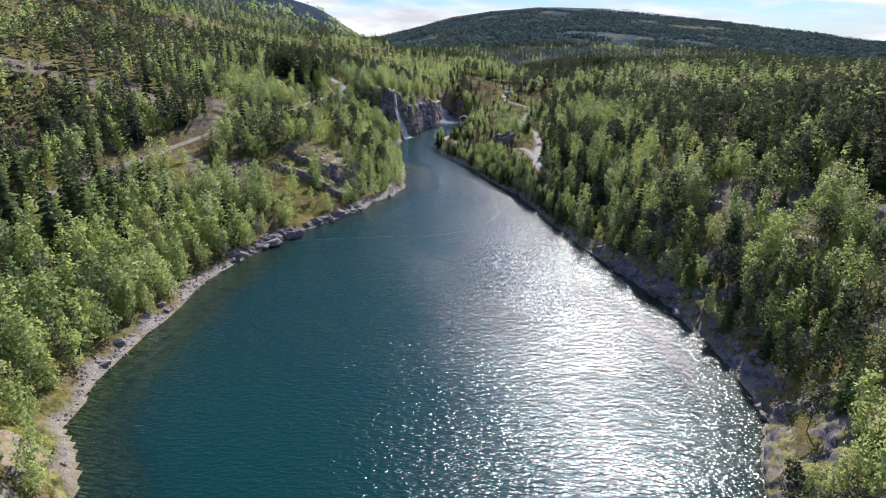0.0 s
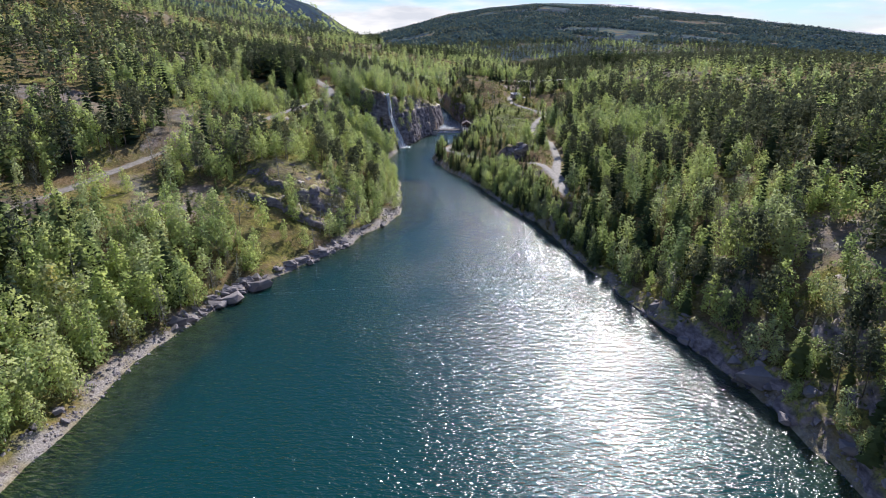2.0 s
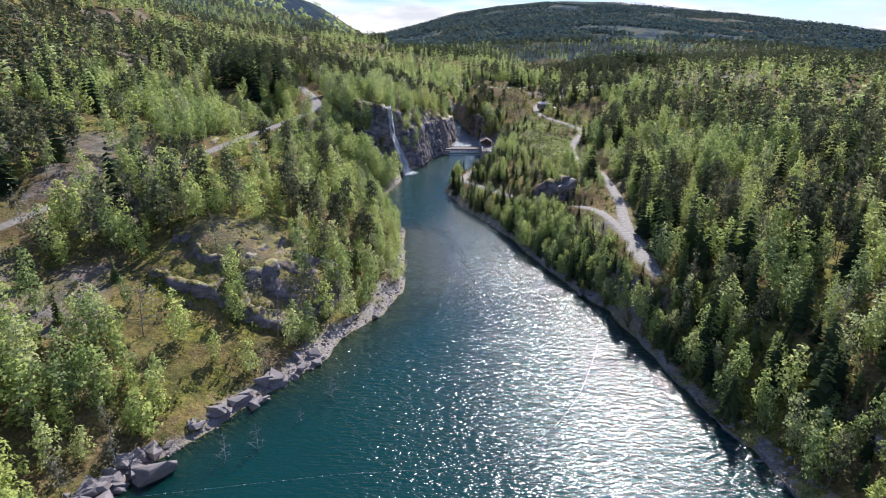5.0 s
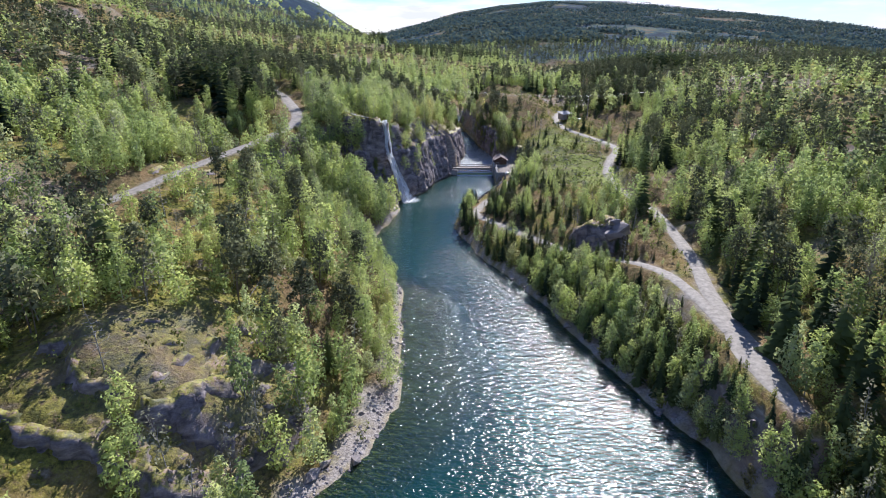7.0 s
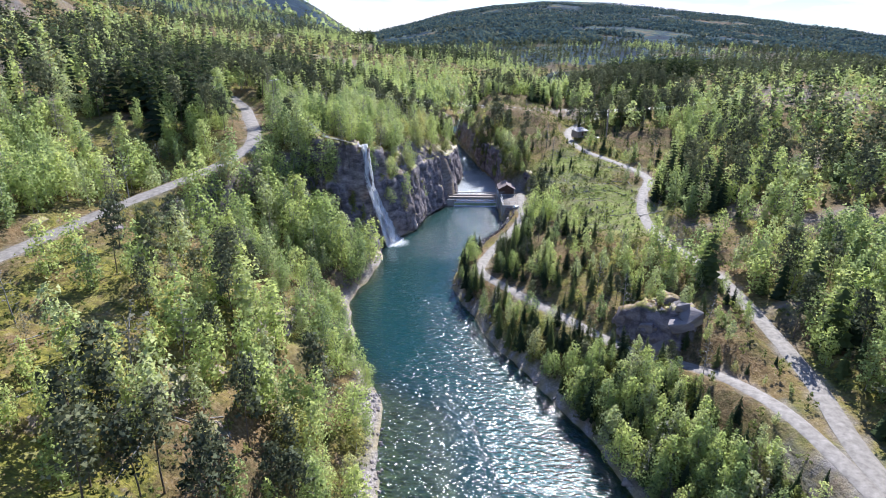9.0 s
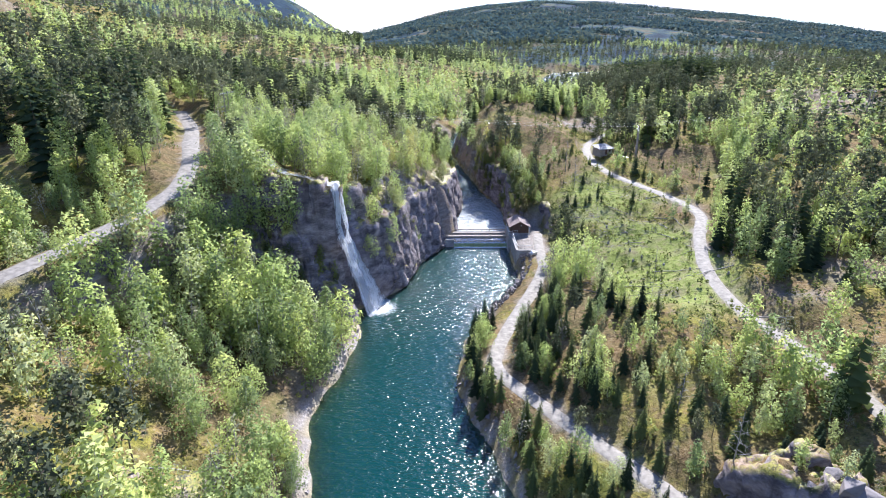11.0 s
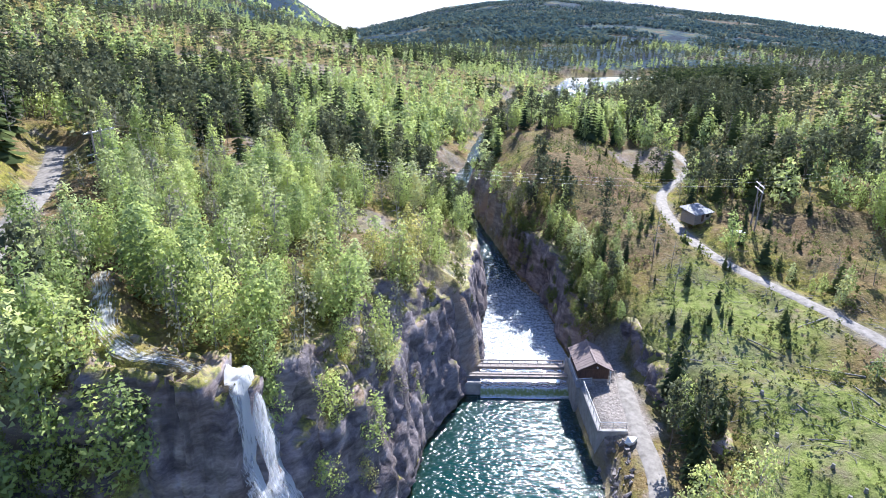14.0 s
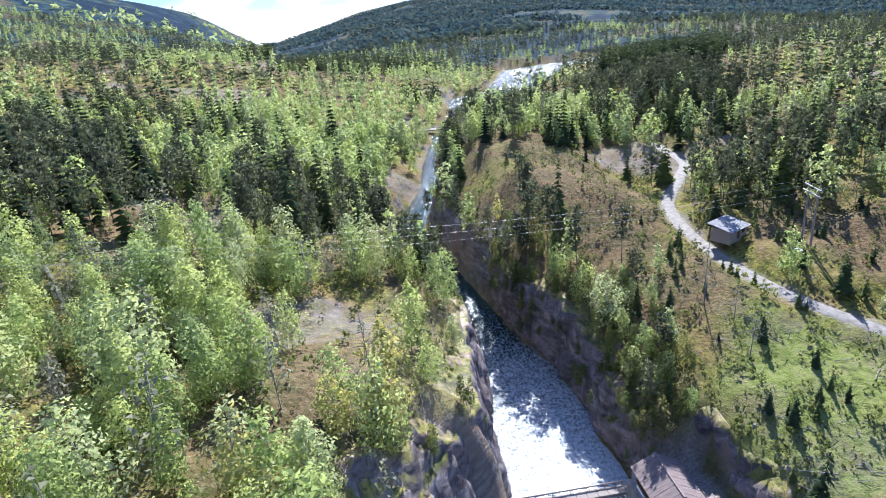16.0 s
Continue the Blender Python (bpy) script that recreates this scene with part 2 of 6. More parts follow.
def cliff_mat():
    m = Mat("wet_cliff_rock")
    lay = m.noise(0.5, 7, 0.68, stretch=(0.7, 0.7, 1.8))
    blot = m.noise(0.13, 5, 0.6)
    col = m.ramp(lay, [(0.30, (0.040, 0.034, 0.036)), (0.44, (0.135, 0.115, 0.120)), (0.57, (0.27, 0.232, 0.235)), (0.74, (0.46, 0.41, 0.40))])
    col = m.mix(m.ramp(blot, [(0.52, 0.0), (0.68, 0.55)]), col, m.ramp(lay, [(0.3, (0.13, 0.082, 0.06)), (0.7, (0.36, 0.27, 0.21))]))
    streak = m.noise(0.55, 4, 0.6, stretch=(1.0, 1.0, 0.12))
    col = m.mix(m.ramp(streak, [(0.52, 0.0), (0.64, 0.6)]), col, (0.05, 0.044, 0.05))
    geo = m.n.new("ShaderNodeNewGeometry")
    sep = m.n.new("ShaderNodeSeparateXYZ")
    m.link(geo.outputs["Normal"], sep.inputs[0])
    turf = m.ramp(m.math("ADD", sep.outputs[2], m.math("MULTIPLY", m.math("SUBTRACT", blot, 0.5), 0.7)), [(0.56, 0.0), (0.74, 1.0)])
    green = m.ramp(m.noise(0.5, 7, 0.7), [(0.34, (0.06, 0.07, 0.022)), (0.44, (0.17, 0.17, 0.035)), (0.52, (0.31, 0.285, 0.06)), (0.57, (0.27, 0.19, 0.125)), (0.66, (0.44, 0.36, 0.32))])
    speck = m.noise(1.7, 7, 0.75)
    green = m.mix(m.ramp(speck, [(0.52, 0.0), (0.60, 0.85)]), green, (0.055, 0.045, 0.025))
    green = m.mix(m.ramp(speck, [(0.34, 0.8), (0.42, 0.0)]), green, (0.38, 0.34, 0.29))
    patch = m.noise(0.22, 6, 0.68)
    green = m.mix(m.ramp(patch, [(0.52, 0.0), (0.62, 0.6)]), green, m.ramp(m.noise(1.3, 6, 0.7), [(0.3, (0.12, 0.075, 0.045)), (0.5, (0.30, 0.20, 0.12)), (0.68, (0.50, 0.43, 0.37))]))
    green = m.mix(m.ramp(patch, [(0.36, 0.8), (0.43, 0.0)]), green, (0.055, 0.065, 0.022))
    col = m.mix(turf, col, green)
    return m.done(m.principled(col, m.ramp(blot, [(0.35, 0.45), (0.6, 0.85)]), normal=m.bump(lay, 0.9, 0.3), spec=0.4))


M_CLIFF = cliff_mat()


def water_mat(name, scale, body, rough, wave, foam=0.0, gloss=0.85):
    """Water: what lies under it shows where it is shallow; below that a body colour; gloss over both."""
    m = Mat(name)
    co = m.coords()
    n1 = m.noise(scale, 1.5, 0.5, co, (0.75, 1.9, 1.0))
    n2 = m.noise(scale * 2.7, 1, 0.5, co, (0.8, 1.6, 1.0))
    gust = m.noise(0.03, 3, 0.5, co)
    h = m.math("ADD", n1, m.math("MULTIPLY", n2, 0.45))
    h = m.math("MULTIPLY", h, m.ramp(gust, [(0.3, 0.55), (0.6, 1.0)]))
    nrm = m.bump(h, 1.0, wave)
    dif, tra = m.n.new("ShaderNodeBsdfDiffuse"), m.n.new("ShaderNodeBsdfTransparent")
    dif.inputs[0].default_value = (*body, 1)
    tra.inputs[0].default_value = (0.55, 0.72, 0.50, 1)
    under = m.n.new("ShaderNodeMixShader")
    m.link(m.attr("clear"), under.inputs[0])
    m.link(dif.outputs[0], under.inputs[1])
    m.link(tra.outputs[0], under.inputs[2])
    base = under.outputs[0]
    if foam:
        wht = m.n.new("ShaderNodeBsdfDiffuse")
        wht.inputs[0].default_value = (0.66, 0.71, 0.73, 1)
        fm = m.n.new("ShaderNodeMixShader")
        churn = m.noise(3.0, 7, 0.75, co, (1.0, 0.6, 1.0))
        m.link(m.ramp(m.math("ADD", churn, m.math("MULTIPLY", m.attr("foam"), 0.45)), [(0.68, 0.0), (0.95, 0.9)]), fm.inputs[0])
        m.link(base, fm.inputs[1])
        m.link(wht.outputs[0], fm.inputs[2])
        base = fm.outputs[0]
    glo, fre = m.n.new("ShaderNodeBsdfGlossy"), m.n.new("ShaderNodeFresnel")
    fre.inputs[0].default_value = 1.46
    glo.inputs["Roughness"].default_value = rough
    glo.inputs[0].default_value = (gloss, gloss, gloss, 1)
    m.link(nrm, glo.inputs["Normal"])
    m.link(nrm, fre.inputs["Normal"])
    top = m.n.new("ShaderNodeMixShader")
    m.link(fre.outputs[0], top.inputs[0])
    m.link(base, top.inputs[1])
    m.link(glo.outputs[0], top.inputs[2])
    return m.done(top.outputs[0])


M_LAKE = water_mat("lake_water", 0.85, (0.0003, 0.036, 0.033), 0.15, 0.38, 1.0, 1.0)
M_RIVER = water_mat("river_water", 0.8, (0.002, 0.036, 0.042), 0.16, 0.4, 1.0, 0.65)


def plain_mat(name, a, b, scale, rough=0.8, metal=0.0, bump=0.3, stretch=None):
    m = Mat(name)
    n1 = m.noise(scale, 6, 0.6, stretch=stretch)
    return m.done(m.principled(m.ramp(n1, [(0.3, a), (0.7, b)]), rough, metal, m.bump(n1, bump, 0.04)))


M_ROAD = plain_mat("gravel_track", (0.15, 0.135, 0.115), (0.33, 0.305, 0.27), 1.2)
M_CONCRETE = plain_mat("weathered_concrete", (0.24, 0.23, 0.22), (0.42, 0.41, 0.39), 0.8)
M_BOARD = plain_mat("brown_stained_boards", (0.075, 0.042, 0.028), (0.15, 0.085, 0.06), 4.0, stretch=(1, 1, 0.2))
M_ROOFBOARD = plain_mat("weathered_roof_boards", (0.16, 0.12, 0.11), (0.29, 0.23, 0.215), 3.0, stretch=(0.3, 2, 1))
M_TIMBER = plain_mat("greyed_timber", (0.20, 0.17, 0.15), (0.37, 0.33, 0.30), 4.0, stretch=(0.25, 2, 2))
M_STEEL = plain_mat("galvanised_steel", (0.36, 0.37, 0.38), (0.52, 0.53, 0.54), 5.0, 0.45, 0.8, 0.1)
M_WHITE = plain_mat("white_paint", (0.70, 0.70, 0.69), (0.82, 0.82, 0.81), 3.0, 0.5)
M_DARK = plain_mat("dark_glass", (0.02, 0.022, 0.025), (0.035, 0.04, 0.045), 3.0, 0.15, 0.0, 0.0)
M_SHEET = plain_mat("grey_sheet_metal_roof", (0.15, 0.155, 0.165), (0.34, 0.345, 0.355), 1.5, 0.7, 0.0, 0.1)
M_WIRE = plain_mat("aluminium_wire", (0.35, 0.36, 0.37), (0.5, 0.5, 0.5), 3.0, 0.5, 0.6, 0.0)


# ---- plan of the valley ----
def smooth(a):
    a = np.clip(a, 0, 1)
    return a * a * (3 - 2 * a)


def lattice(ix, iy, seed):
    v = np.sin(ix * 127.1 + iy * 311.7 + seed * 74.7) * 43758.5453
    return v - np.floor(v)


def vnoise(x, y, seed=0):
    """Smooth value noise in 0..1."""
    ix, iy = np.floor(x), np.floor(y)
    fx, fy = x - ix, y - iy
    fx, fy = fx * fx * (3 - 2 * fx), fy * fy * (3 - 2 * fy)
    a, b = lattice(ix, iy, seed), lattice(ix + 1, iy, seed)
    c, d = lattice(ix, iy + 1, seed), lattice(ix + 1, iy + 1, seed)
    return (a * (1 - fx) + b * fx) * (1 - fy) + (c * (1 - fx) + d * fx) * fy


def fbm(x, y, size, octaves=4, seed=0):
    """Layered noise about 0, in -0.5..0.5 or so."""
    total, amp, norm = 0.0, 1.0, 0.0
    for k in range(octaves):
        total = total + amp * (vnoise(x / size * 2 ** k, y / size * 2 ** k, seed + k) - 0.5)
        norm += amp
        amp *= 0.55
    return total / norm * 1.6


# the two water's edges: (y, x) going up the valley
LEFT_EDGE = np.array([(-60, -12), (10, -24), (40, -39), (55, -46), (63, -53), (75, -55.5), (92, -55), (119, -53), (134, -48.5), (150, -42), (161, -34), (173, -26.5),
                      (184, -23), (191, -18), (201, -15.5), (213, -15), (226, -16.3), (243, -17.8), (252, -23), (275, -27), (290, -24), (297, -23), (302, -24.5), (306, -26.5), (309, -24), (312, -21.5),
                      (318, -17.5), (329, -15), (340, -9.8), (346, -6.2), (361, -5.2), (374, -3.2), (386, -3.0), (413, -8.6), (431, -12.2), (461, -3.4), (490, 0.8),
                      (534, 9.5), (590, 25), (628, 27), (660, 57), (782, 96), (830, 210), (860, 300)])
RIGHT_EDGE = np.array([(-60, 10), (10, 20), (40, 36), (54, 43), (68, 50), (84, 51.5), (105, 48.5), (121, 44.2), (138, 38.5), (165, 32), (192, 26.5), (203, 21), (215, 17),
                       (226, 14), (238, 9.5), (250, 3.8), (262, -1), (283, -6.8), (296, -5.5), (302, -2), (320, 6.6), (329, 8.2), (343, 7.2), (363, 8.2), (372, 7.2),
                       (380, 3.4), (391, 0.4), (413, -3.6), (431, -6.0), (461, 1.0), (490, 4.2), (534, 13.5), (575, 27), (600, 48), (660, 92), (736, 128), (800, 260), (860, 302)])
# heights of the banks: rows of y, then the height at each distance from the water
LEFT_AT = np.array([0, 3, 8, 18, 32, 55, 80, 120, 200, 420])
LEFT_BANK = [(40, 2.5, 7, 10, 12, 14, 16, 22, 45, 115), (120, 0.8, 2.2, 7, 10, 13, 15, 24, 50, 120), (160, 0.6, 1.7, 6.5, 10, 15, 18, 28, 50, 120),
             (190, 0.5, 1.3, 7.5, 13, 18, 23, 33, 55, 125), (220, 1, 4, 10, 16, 20, 26, 36, 58, 130), (260, 2, 6, 13, 18, 23, 30, 40, 60, 130),
             (284, 2, 4, 9, 16, 24, 30, 40, 60, 130), (299, 1.2, 3.2, 8.5, 22, 25.5, 31, 40, 60, 130), (308, 10, 22.5, 25.2, 26.6, 28.5, 32, 40, 60, 130), (313, 10, 21.5, 24.5, 26, 28, 32, 40, 60, 130), (320, 14, 21.5, 24, 26, 28, 32, 40, 60, 130), (340, 15, 20, 23, 25, 27, 31, 38, 58, 125)]
LEFT_UP = [(365, 12, 16, 20, 24, 27, 30, 37, 56, 120), (410, 9, 13, 17, 21, 25, 29, 36, 55, 110), (470, 9, 11, 14, 17, 21, 25, 33, 50, 100),
           (600, 10.5, 12, 14, 16, 20, 25, 32, 48, 90), (860, 10.5, 12, 14, 16, 20, 26, 34, 50, 90)]
RIGHT_AT = np.array([0, 3, 8, 15, 28, 45, 70, 110, 180, 420])
RIGHT_BANK = [(40, 3, 8, 14, 24, 34, 42, 49, 54, 60), (120, 3.5, 6, 11, 18, 24, 32, 43, 52, 60), (160, 1.6, 4.6, 11, 16, 22, 29, 39, 48, 54),
              (205, 1.2, 4.4, 9.4, 12, 16, 21, 27, 33, 38), (240, 1.4, 4.2, 8.4, 10.5, 13, 18, 23, 28, 32), (280, 3.2, 4.2, 6.5, 8.5, 9.5, 13, 17, 23, 28),
              (310, 2.3, 3.6, 6.8, 8.6, 10.5, 13, 17, 23, 28), (331, 2.3, 3.8, 9.5, 10.5, 11.8, 13, 17, 23, 28)]
RIGHT_UP = [(350, 7.5, 10, 11.5, 12.8, 13, 15, 19, 24, 28), (375, 12, 13, 13.5, 14.5, 15, 16, 20, 25, 28), (405, 13, 18, 23, 21, 14, 17, 21, 26, 28),
            (445, 13, 18, 22, 21, 17, 18, 21, 26, 28), (520, 11, 13, 14, 15, 16, 18, 20, 24, 27), (650, 10.5, 12, 13, 14, 15, 17, 19, 23, 26), (860, 10.5, 12, 13, 14, 15, 17, 19, 23, 26)]
LEVEL = np.array([(-60, 0), (344.2, 0), (344.7, 1.3), (374, 1.5), (392, 4.6), (455, 6.2), (470, 7.8), (520, 9), (860, 9)])
# the skyline all round, as seen from above the river: bearing and rise in degrees, and how far off it stands
SKYLINE = np.array([(-180, 2.5, 900), (-90, 5, 900), (-45, 5.5, 1000), (-25, 4.6, 1150), (-17, 3.2, 1300), (-13, 2.0, 1500), (-10.5, 0.35, 1900), (-8.6, -0.75, 2300), (-7.4, -0.65, 2500),
                    (-4, 0.15, 2600), (0, 1.25, 2700), (4, 1.8, 2700), (8, 2.1, 2700), (13, 2.0, 2700), (17, 1.8, 2800), (24, 0.95, 2900), (30, 0.15, 2900), (36, -0.6, 2900), (60, -0.2, 2400), (120, 1.0, 1500), (180, 2.5, 900)])


def edges(y):
    return np.interp(y, LEFT_EDGE[:, 0], LEFT_EDGE[:, 1]), np.interp(y, RIGHT_EDGE[:, 0], RIGHT_EDGE[:, 1])


def level(y):
    return np.interp(y, LEVEL[:, 0], LEVEL[:, 1])


def bank(rows, at, y, d):
    """Height of a bank at the distance d from the water, between the rows of its table."""
    ys = np.array([r[0] for r in rows], float)
    hs = np.array([(0, *r[1:]) for r in rows], float)
    k = np.clip(np.searchsorted(ys, y) - 1, 0, len(ys) - 2)
    f = smooth((y - ys[k]) / (ys[k + 1] - ys[k]))
    j = np.clip(np.searchsorted(at, d) - 1, 0, len(at) - 2)
    g = np.clip((d - at[j]) / (at[j + 1] - at[j]), 0, 1)
    low = hs[k, j] * (1 - g) + hs[k, j + 1] * g
    high = hs[k + 1, j] * (1 - g) + hs[k + 1, j + 1] * g
    return low * (1 - f) + high * f


TRACK_UPPER = [(33.0, 187, 10.1), (33, 194, 10), (33.8, 203, 10), (36, 222, 10), (38.7, 236, 10), (40.5, 262, 10), (40, 278, 9.2), (38.6, 291, 8.6), (39.3, 305, 9.2), (43, 318, 10.5),
               (48, 330, 11.6), (47.5, 339, 12), (43.5, 349, 12.4), (38.5, 359, 13), (35.8, 369, 13.3), (36, 385, 13.6), (40, 402, 14), (50, 416, 15), (57, 428, 15), (58, 445, 16)]
TRACK_SHORE = [(13.9, 339.5, 4.25), (13.2, 334, 4.22), (12.6, 328, 4.05), (11.8, 319, 3.7), (7.0, 306, 3.5), (2.2, 294.5, 3.5), (-0.4, 287, 3.8), (-1.2, 281, 4.3), (1.6, 275, 4.5), (13, 258, 5), (20, 248.5, 5.2),
               (26, 242, 6.6), (29.4, 235, 8.5), (31.8, 226, 9.8), (33.0, 215, 10), (33.3, 206, 10)]
TRACK_HILL = [(-112, 96, 10.5), (-109, 118, 11.5), (-103, 142, 13.5), (-95, 170, 16), (-86, 200, 18.5), (-78, 222, 19.8), (-72, 240, 20.7), (-66, 262, 22), (-57.5, 283, 23.8), (-54, 295, 25.0),
              (-53.6, 304, 25.8), (-57, 317, 26.4), (-62.5, 331, 27), (-71, 353, 27.4), (-84, 378, 28)]


def spline(points, step):
    """A smooth line through the points, a step apart."""
    p = np.array(points, float)
    p = np.vstack([2 * p[0] - p[1], p, 2 * p[-1] - p[-2]])
    out = []
    for k in range(1, len(p) - 2):
        n = max(2, int(np.linalg.norm(p[k + 1] - p[k]) / step))
        for s in np.arange(n) / n:
            out.append(0.5 * (2 * p[k] + (p[k + 1] - p[k - 1]) * s + (2 * p[k - 1] - 5 * p[k] + 4 * p[k + 1] - p[k + 2]) * s * s + (3 * p[k] - p[k - 1] - 3 * p[k + 1] + p[k + 2]) * s ** 3))
    out.append(p[-2])
    return np.array(out)


TRACKS = [(spline(TRACK_UPPER, 1.5), 1.25), (spline(TRACK_SHORE, 1.5), 1.15), (spline(TRACK_HILL, 2.0), 1.7)]
STREAM = spline([(-44, 319.5, 28.9), (-41.6, 314.5, 28.2), (-39.2, 310.6, 27.3), (-36.4, 309.0, 26.7), (-33.6, 309.0, 26.0), (-31.6, 308.8, 25.3), (-30.0, 308.9, 24.2)], 0.7)


def near_line(x, y, line):
    """Distance in plan to the nearest point of a line, and the height of that point."""
    best, height = np.full(x.shape, 1e9), np.zeros(x.shape)
    pad = 12.0
    sel = (x > line[:, 0].min() - pad) & (x < line[:, 0].max() + pad) & (y > line[:, 1].min() - pad) & (y < line[:, 1].max() + pad)
    xs, ys = x[sel], y[sel]
    if xs.size:
        b, hh = np.full(xs.shape, 1e9), np.zeros(xs.shape)
        for px, py, pz in line:
            d = np.hypot(xs - px, ys - py)
            hit = d < b
            b[hit], hh[hit] = d[hit], pz
        best[sel], height[sel] = b, hh
    return best, height


def bare_land(x, y):
    """Height of the ground before the tracks are cut into it, with the distances from the two edges of the water."""
    yc = np.clip(y, -60, 860)
    le, re = edges(yc)
    wob = fbm(x, y, 7.0, 3, 5) * 1.6
    dl, dr = le - x + wob, x - re + wob
    hl = np.where(yc < 350, bank(LEFT_BANK + LEFT_UP[:1], LEFT_AT, yc, np.maximum(dl, 0)), bank(LEFT_BANK[-1:] + LEFT_UP, LEFT_AT, yc, np.maximum(dl, 0)))
    hr = bank(RIGHT_BANK + RIGHT_UP, RIGHT_AT, yc, np.maximum(dr, 0))
    lev = level(yc)
    side = dl > dr
    d = np.where(side, dl, dr)
    land = np.where(side, hl, hr)
    land = np.maximum(land, lev + np.minimum(np.maximum(d, 0) * 0.35, 0.6))
    rough = np.clip(d / 14, 0, 1)
    land = land + rough * (fbm(x, y, 26, 4, 11) * 4.2 + fbm(x, y, 6, 3, 23) * 1.5 * np.clip(d / 40, 0.35, 1))
    # the mossy bluff above the gravel beach, with its rock face
    on = np.exp(-(((x + 42) / 14) ** 2 + ((y - 192) / 15) ** 2) ** 2)
    wander = fbm(x, y, 9, 3, 45) * 5 - np.abs(x + 40) * 0.10
    land = land + on * (2.8 * smooth((y - 178 + wander) / 1.3) + 2.4 * smooth((y - 184.5 + wander * 1.3) / 1.6) + fbm(x, y, 4, 2, 46) * 0.9)
    # the rock outcrop beside the shore track
    land = land + np.exp(-(((x - 25) / 5.5) ** 2 + ((y - 251) / 5) ** 2) ** 2) * np.clip(d / 6, 0, 1) * np.clip(3.4 + fbm(x, y, 4.5, 3, 57) * 5.5, 1.0, 5.5)
    # ribs and ledges of the cliff at the falls
    band = smooth((y - 330) / 60) * smooth((660 - y) / 60) * side
    land = land + band * 9 * smooth((-x - 208 + fbm(x, y, 40, 3, 71) * 22) / 9)
    cliff = np.clip(1 - np.abs(y - 320) / 26, 0, 1) * (side & (d > 0.4) & (d < 12))
    land = land + cliff * (np.abs(fbm(x * 1.4, y, 5, 3, 41)) * 4 - 1.0)
    shelf = np.interp(yc, [40, 60, 130, 150, 180, 190, 240, 252, 300], [0.12, 0.065, 0.065, 0.3, 0.15, 0.05, 0.05, 0.5, 0.8])
    gentle = np.where(side, shelf, np.interp(yc, [40, 60, 110, 130, 300], [0.2, 0.08, 0.10, 0.6, 0.5]))
    inner = np.minimum(-d, 0.5 * np.maximum(re - le, 1))
    depth = np.minimum(inner * gentle + np.maximum(inner - 9, 0) * 0.5, 9)
    land = np.where(d < 0, lev - 0.05 - np.maximum(depth, 0), land)
    return land, d, side


def far_land(x, y):
    """Hills and mountain out to the skyline."""
    dx, dy = x, y - 150.0
    far = np.hypot(dx, dy)
    az = np.degrees(np.arctan2(dx, dy))
    rise, dist = np.interp(az, SKYLINE[:, 0], SKYLINE[:, 1]), np.interp(az, SKYLINE[:, 0], SKYLINE[:, 2])
    crest = 52 + dist * np.tan(np.radians(rise))
    foot = np.where(az < -7.4, 30, 12)
    s = np.clip((far - 620) / (dist - 620), 0, 1)
    up = foot + (crest - foot) * s ** 1.15
    up = np.where(far > dist, crest - (far - dist) * 0.06, up)
    return up + np.clip((far - 500) / 900, 0, 1) * (fbm(x, y, 330, 4, 61) * 22 * (1 - 0.8 * smooth(1 - np.abs(far - dist) / 500))), s, far


def terrain(x, y):
    """Height, and what covers the ground, at arrays of places."""
    near, d, side = bare_land(x, y)
    out, s, far = far_land(x, y)
    blend = smooth((far - 430) / 330)
    blend = np.where((d < 25) & (y < 840) & (y > -60), 0, blend)
    z = near * (1 - blend) + out * blend
    # level stand of the intake house
    f = smooth(1 - (np.maximum(np.abs(x - 11.5) - 4.0, np.abs(y - 337.5) - 8.5)) / 2.0) * (d > 0.6)
    z = z * (1 - f) + 4.05 * f
    for line, half in TRACKS:
        b, hh = near_line(x, y, line)
        wide = half + 0.6 + (1.7 * np.exp(-((y - 201) / 11) ** 2) if half == 1.25 else 0)
        f = smooth(1 - (b - wide) / 3.2)
        z = np.where(d > 0.3, z * (1 - f) + (hh - 0.12) * f, z)
    b, hh = near_line(x, y, STREAM)
    f = smooth(1 - (b - 1.3) / 2.0)
    z = z * (1 - f) + (hh - 0.35) * f
    return z, d, side, blend, s


def ground_at(x, y):
    return float(terrain(np.array([float(x)]), np.array([float(y)]))[0][0])


def mesh_of(name, verts, faces, mats, smooth_shade=False, index=None, normals=None):
    me = bpy.data.meshes.new(name)
    verts = np.asarray(verts, np.float32)
    if isinstance(faces, np.ndarray):
        n, k = faces.shape
        me.vertices.add(len(verts))
        me.vertices.foreach_set("co", verts.ravel())
        me.loops.add(n * k)
        me.loops.foreach_set("vertex_index", faces.astype(np.int32).ravel())
        me.polygons.add(n)
        me.polygons.foreach_set("loop_start", np.arange(0, n * k, k, dtype=np.int32))
        me.update(calc_edges=True)
    else:
        me.from_pydata([tuple(v) for v in verts], [], [tuple(f) for f in faces])
    for m in mats if isinstance(mats, (list, tuple)) else [mats]:
        me.materials.append(m)
    if index is not None:
        me.polygons.foreach_set("material_index", np.asarray(index, np.int32))
    if smooth_shade:
        me.polygons.foreach_set("use_smooth", np.ones(len(me.polygons), bool))
    me.validate()
    me.update()
    if normals is not None:
        me.attributes.new("custom_normal", "FLOAT_VECTOR", "POINT").data.foreach_set("vector", np.asarray(normals, np.float32).ravel())
        me.update()
    return me


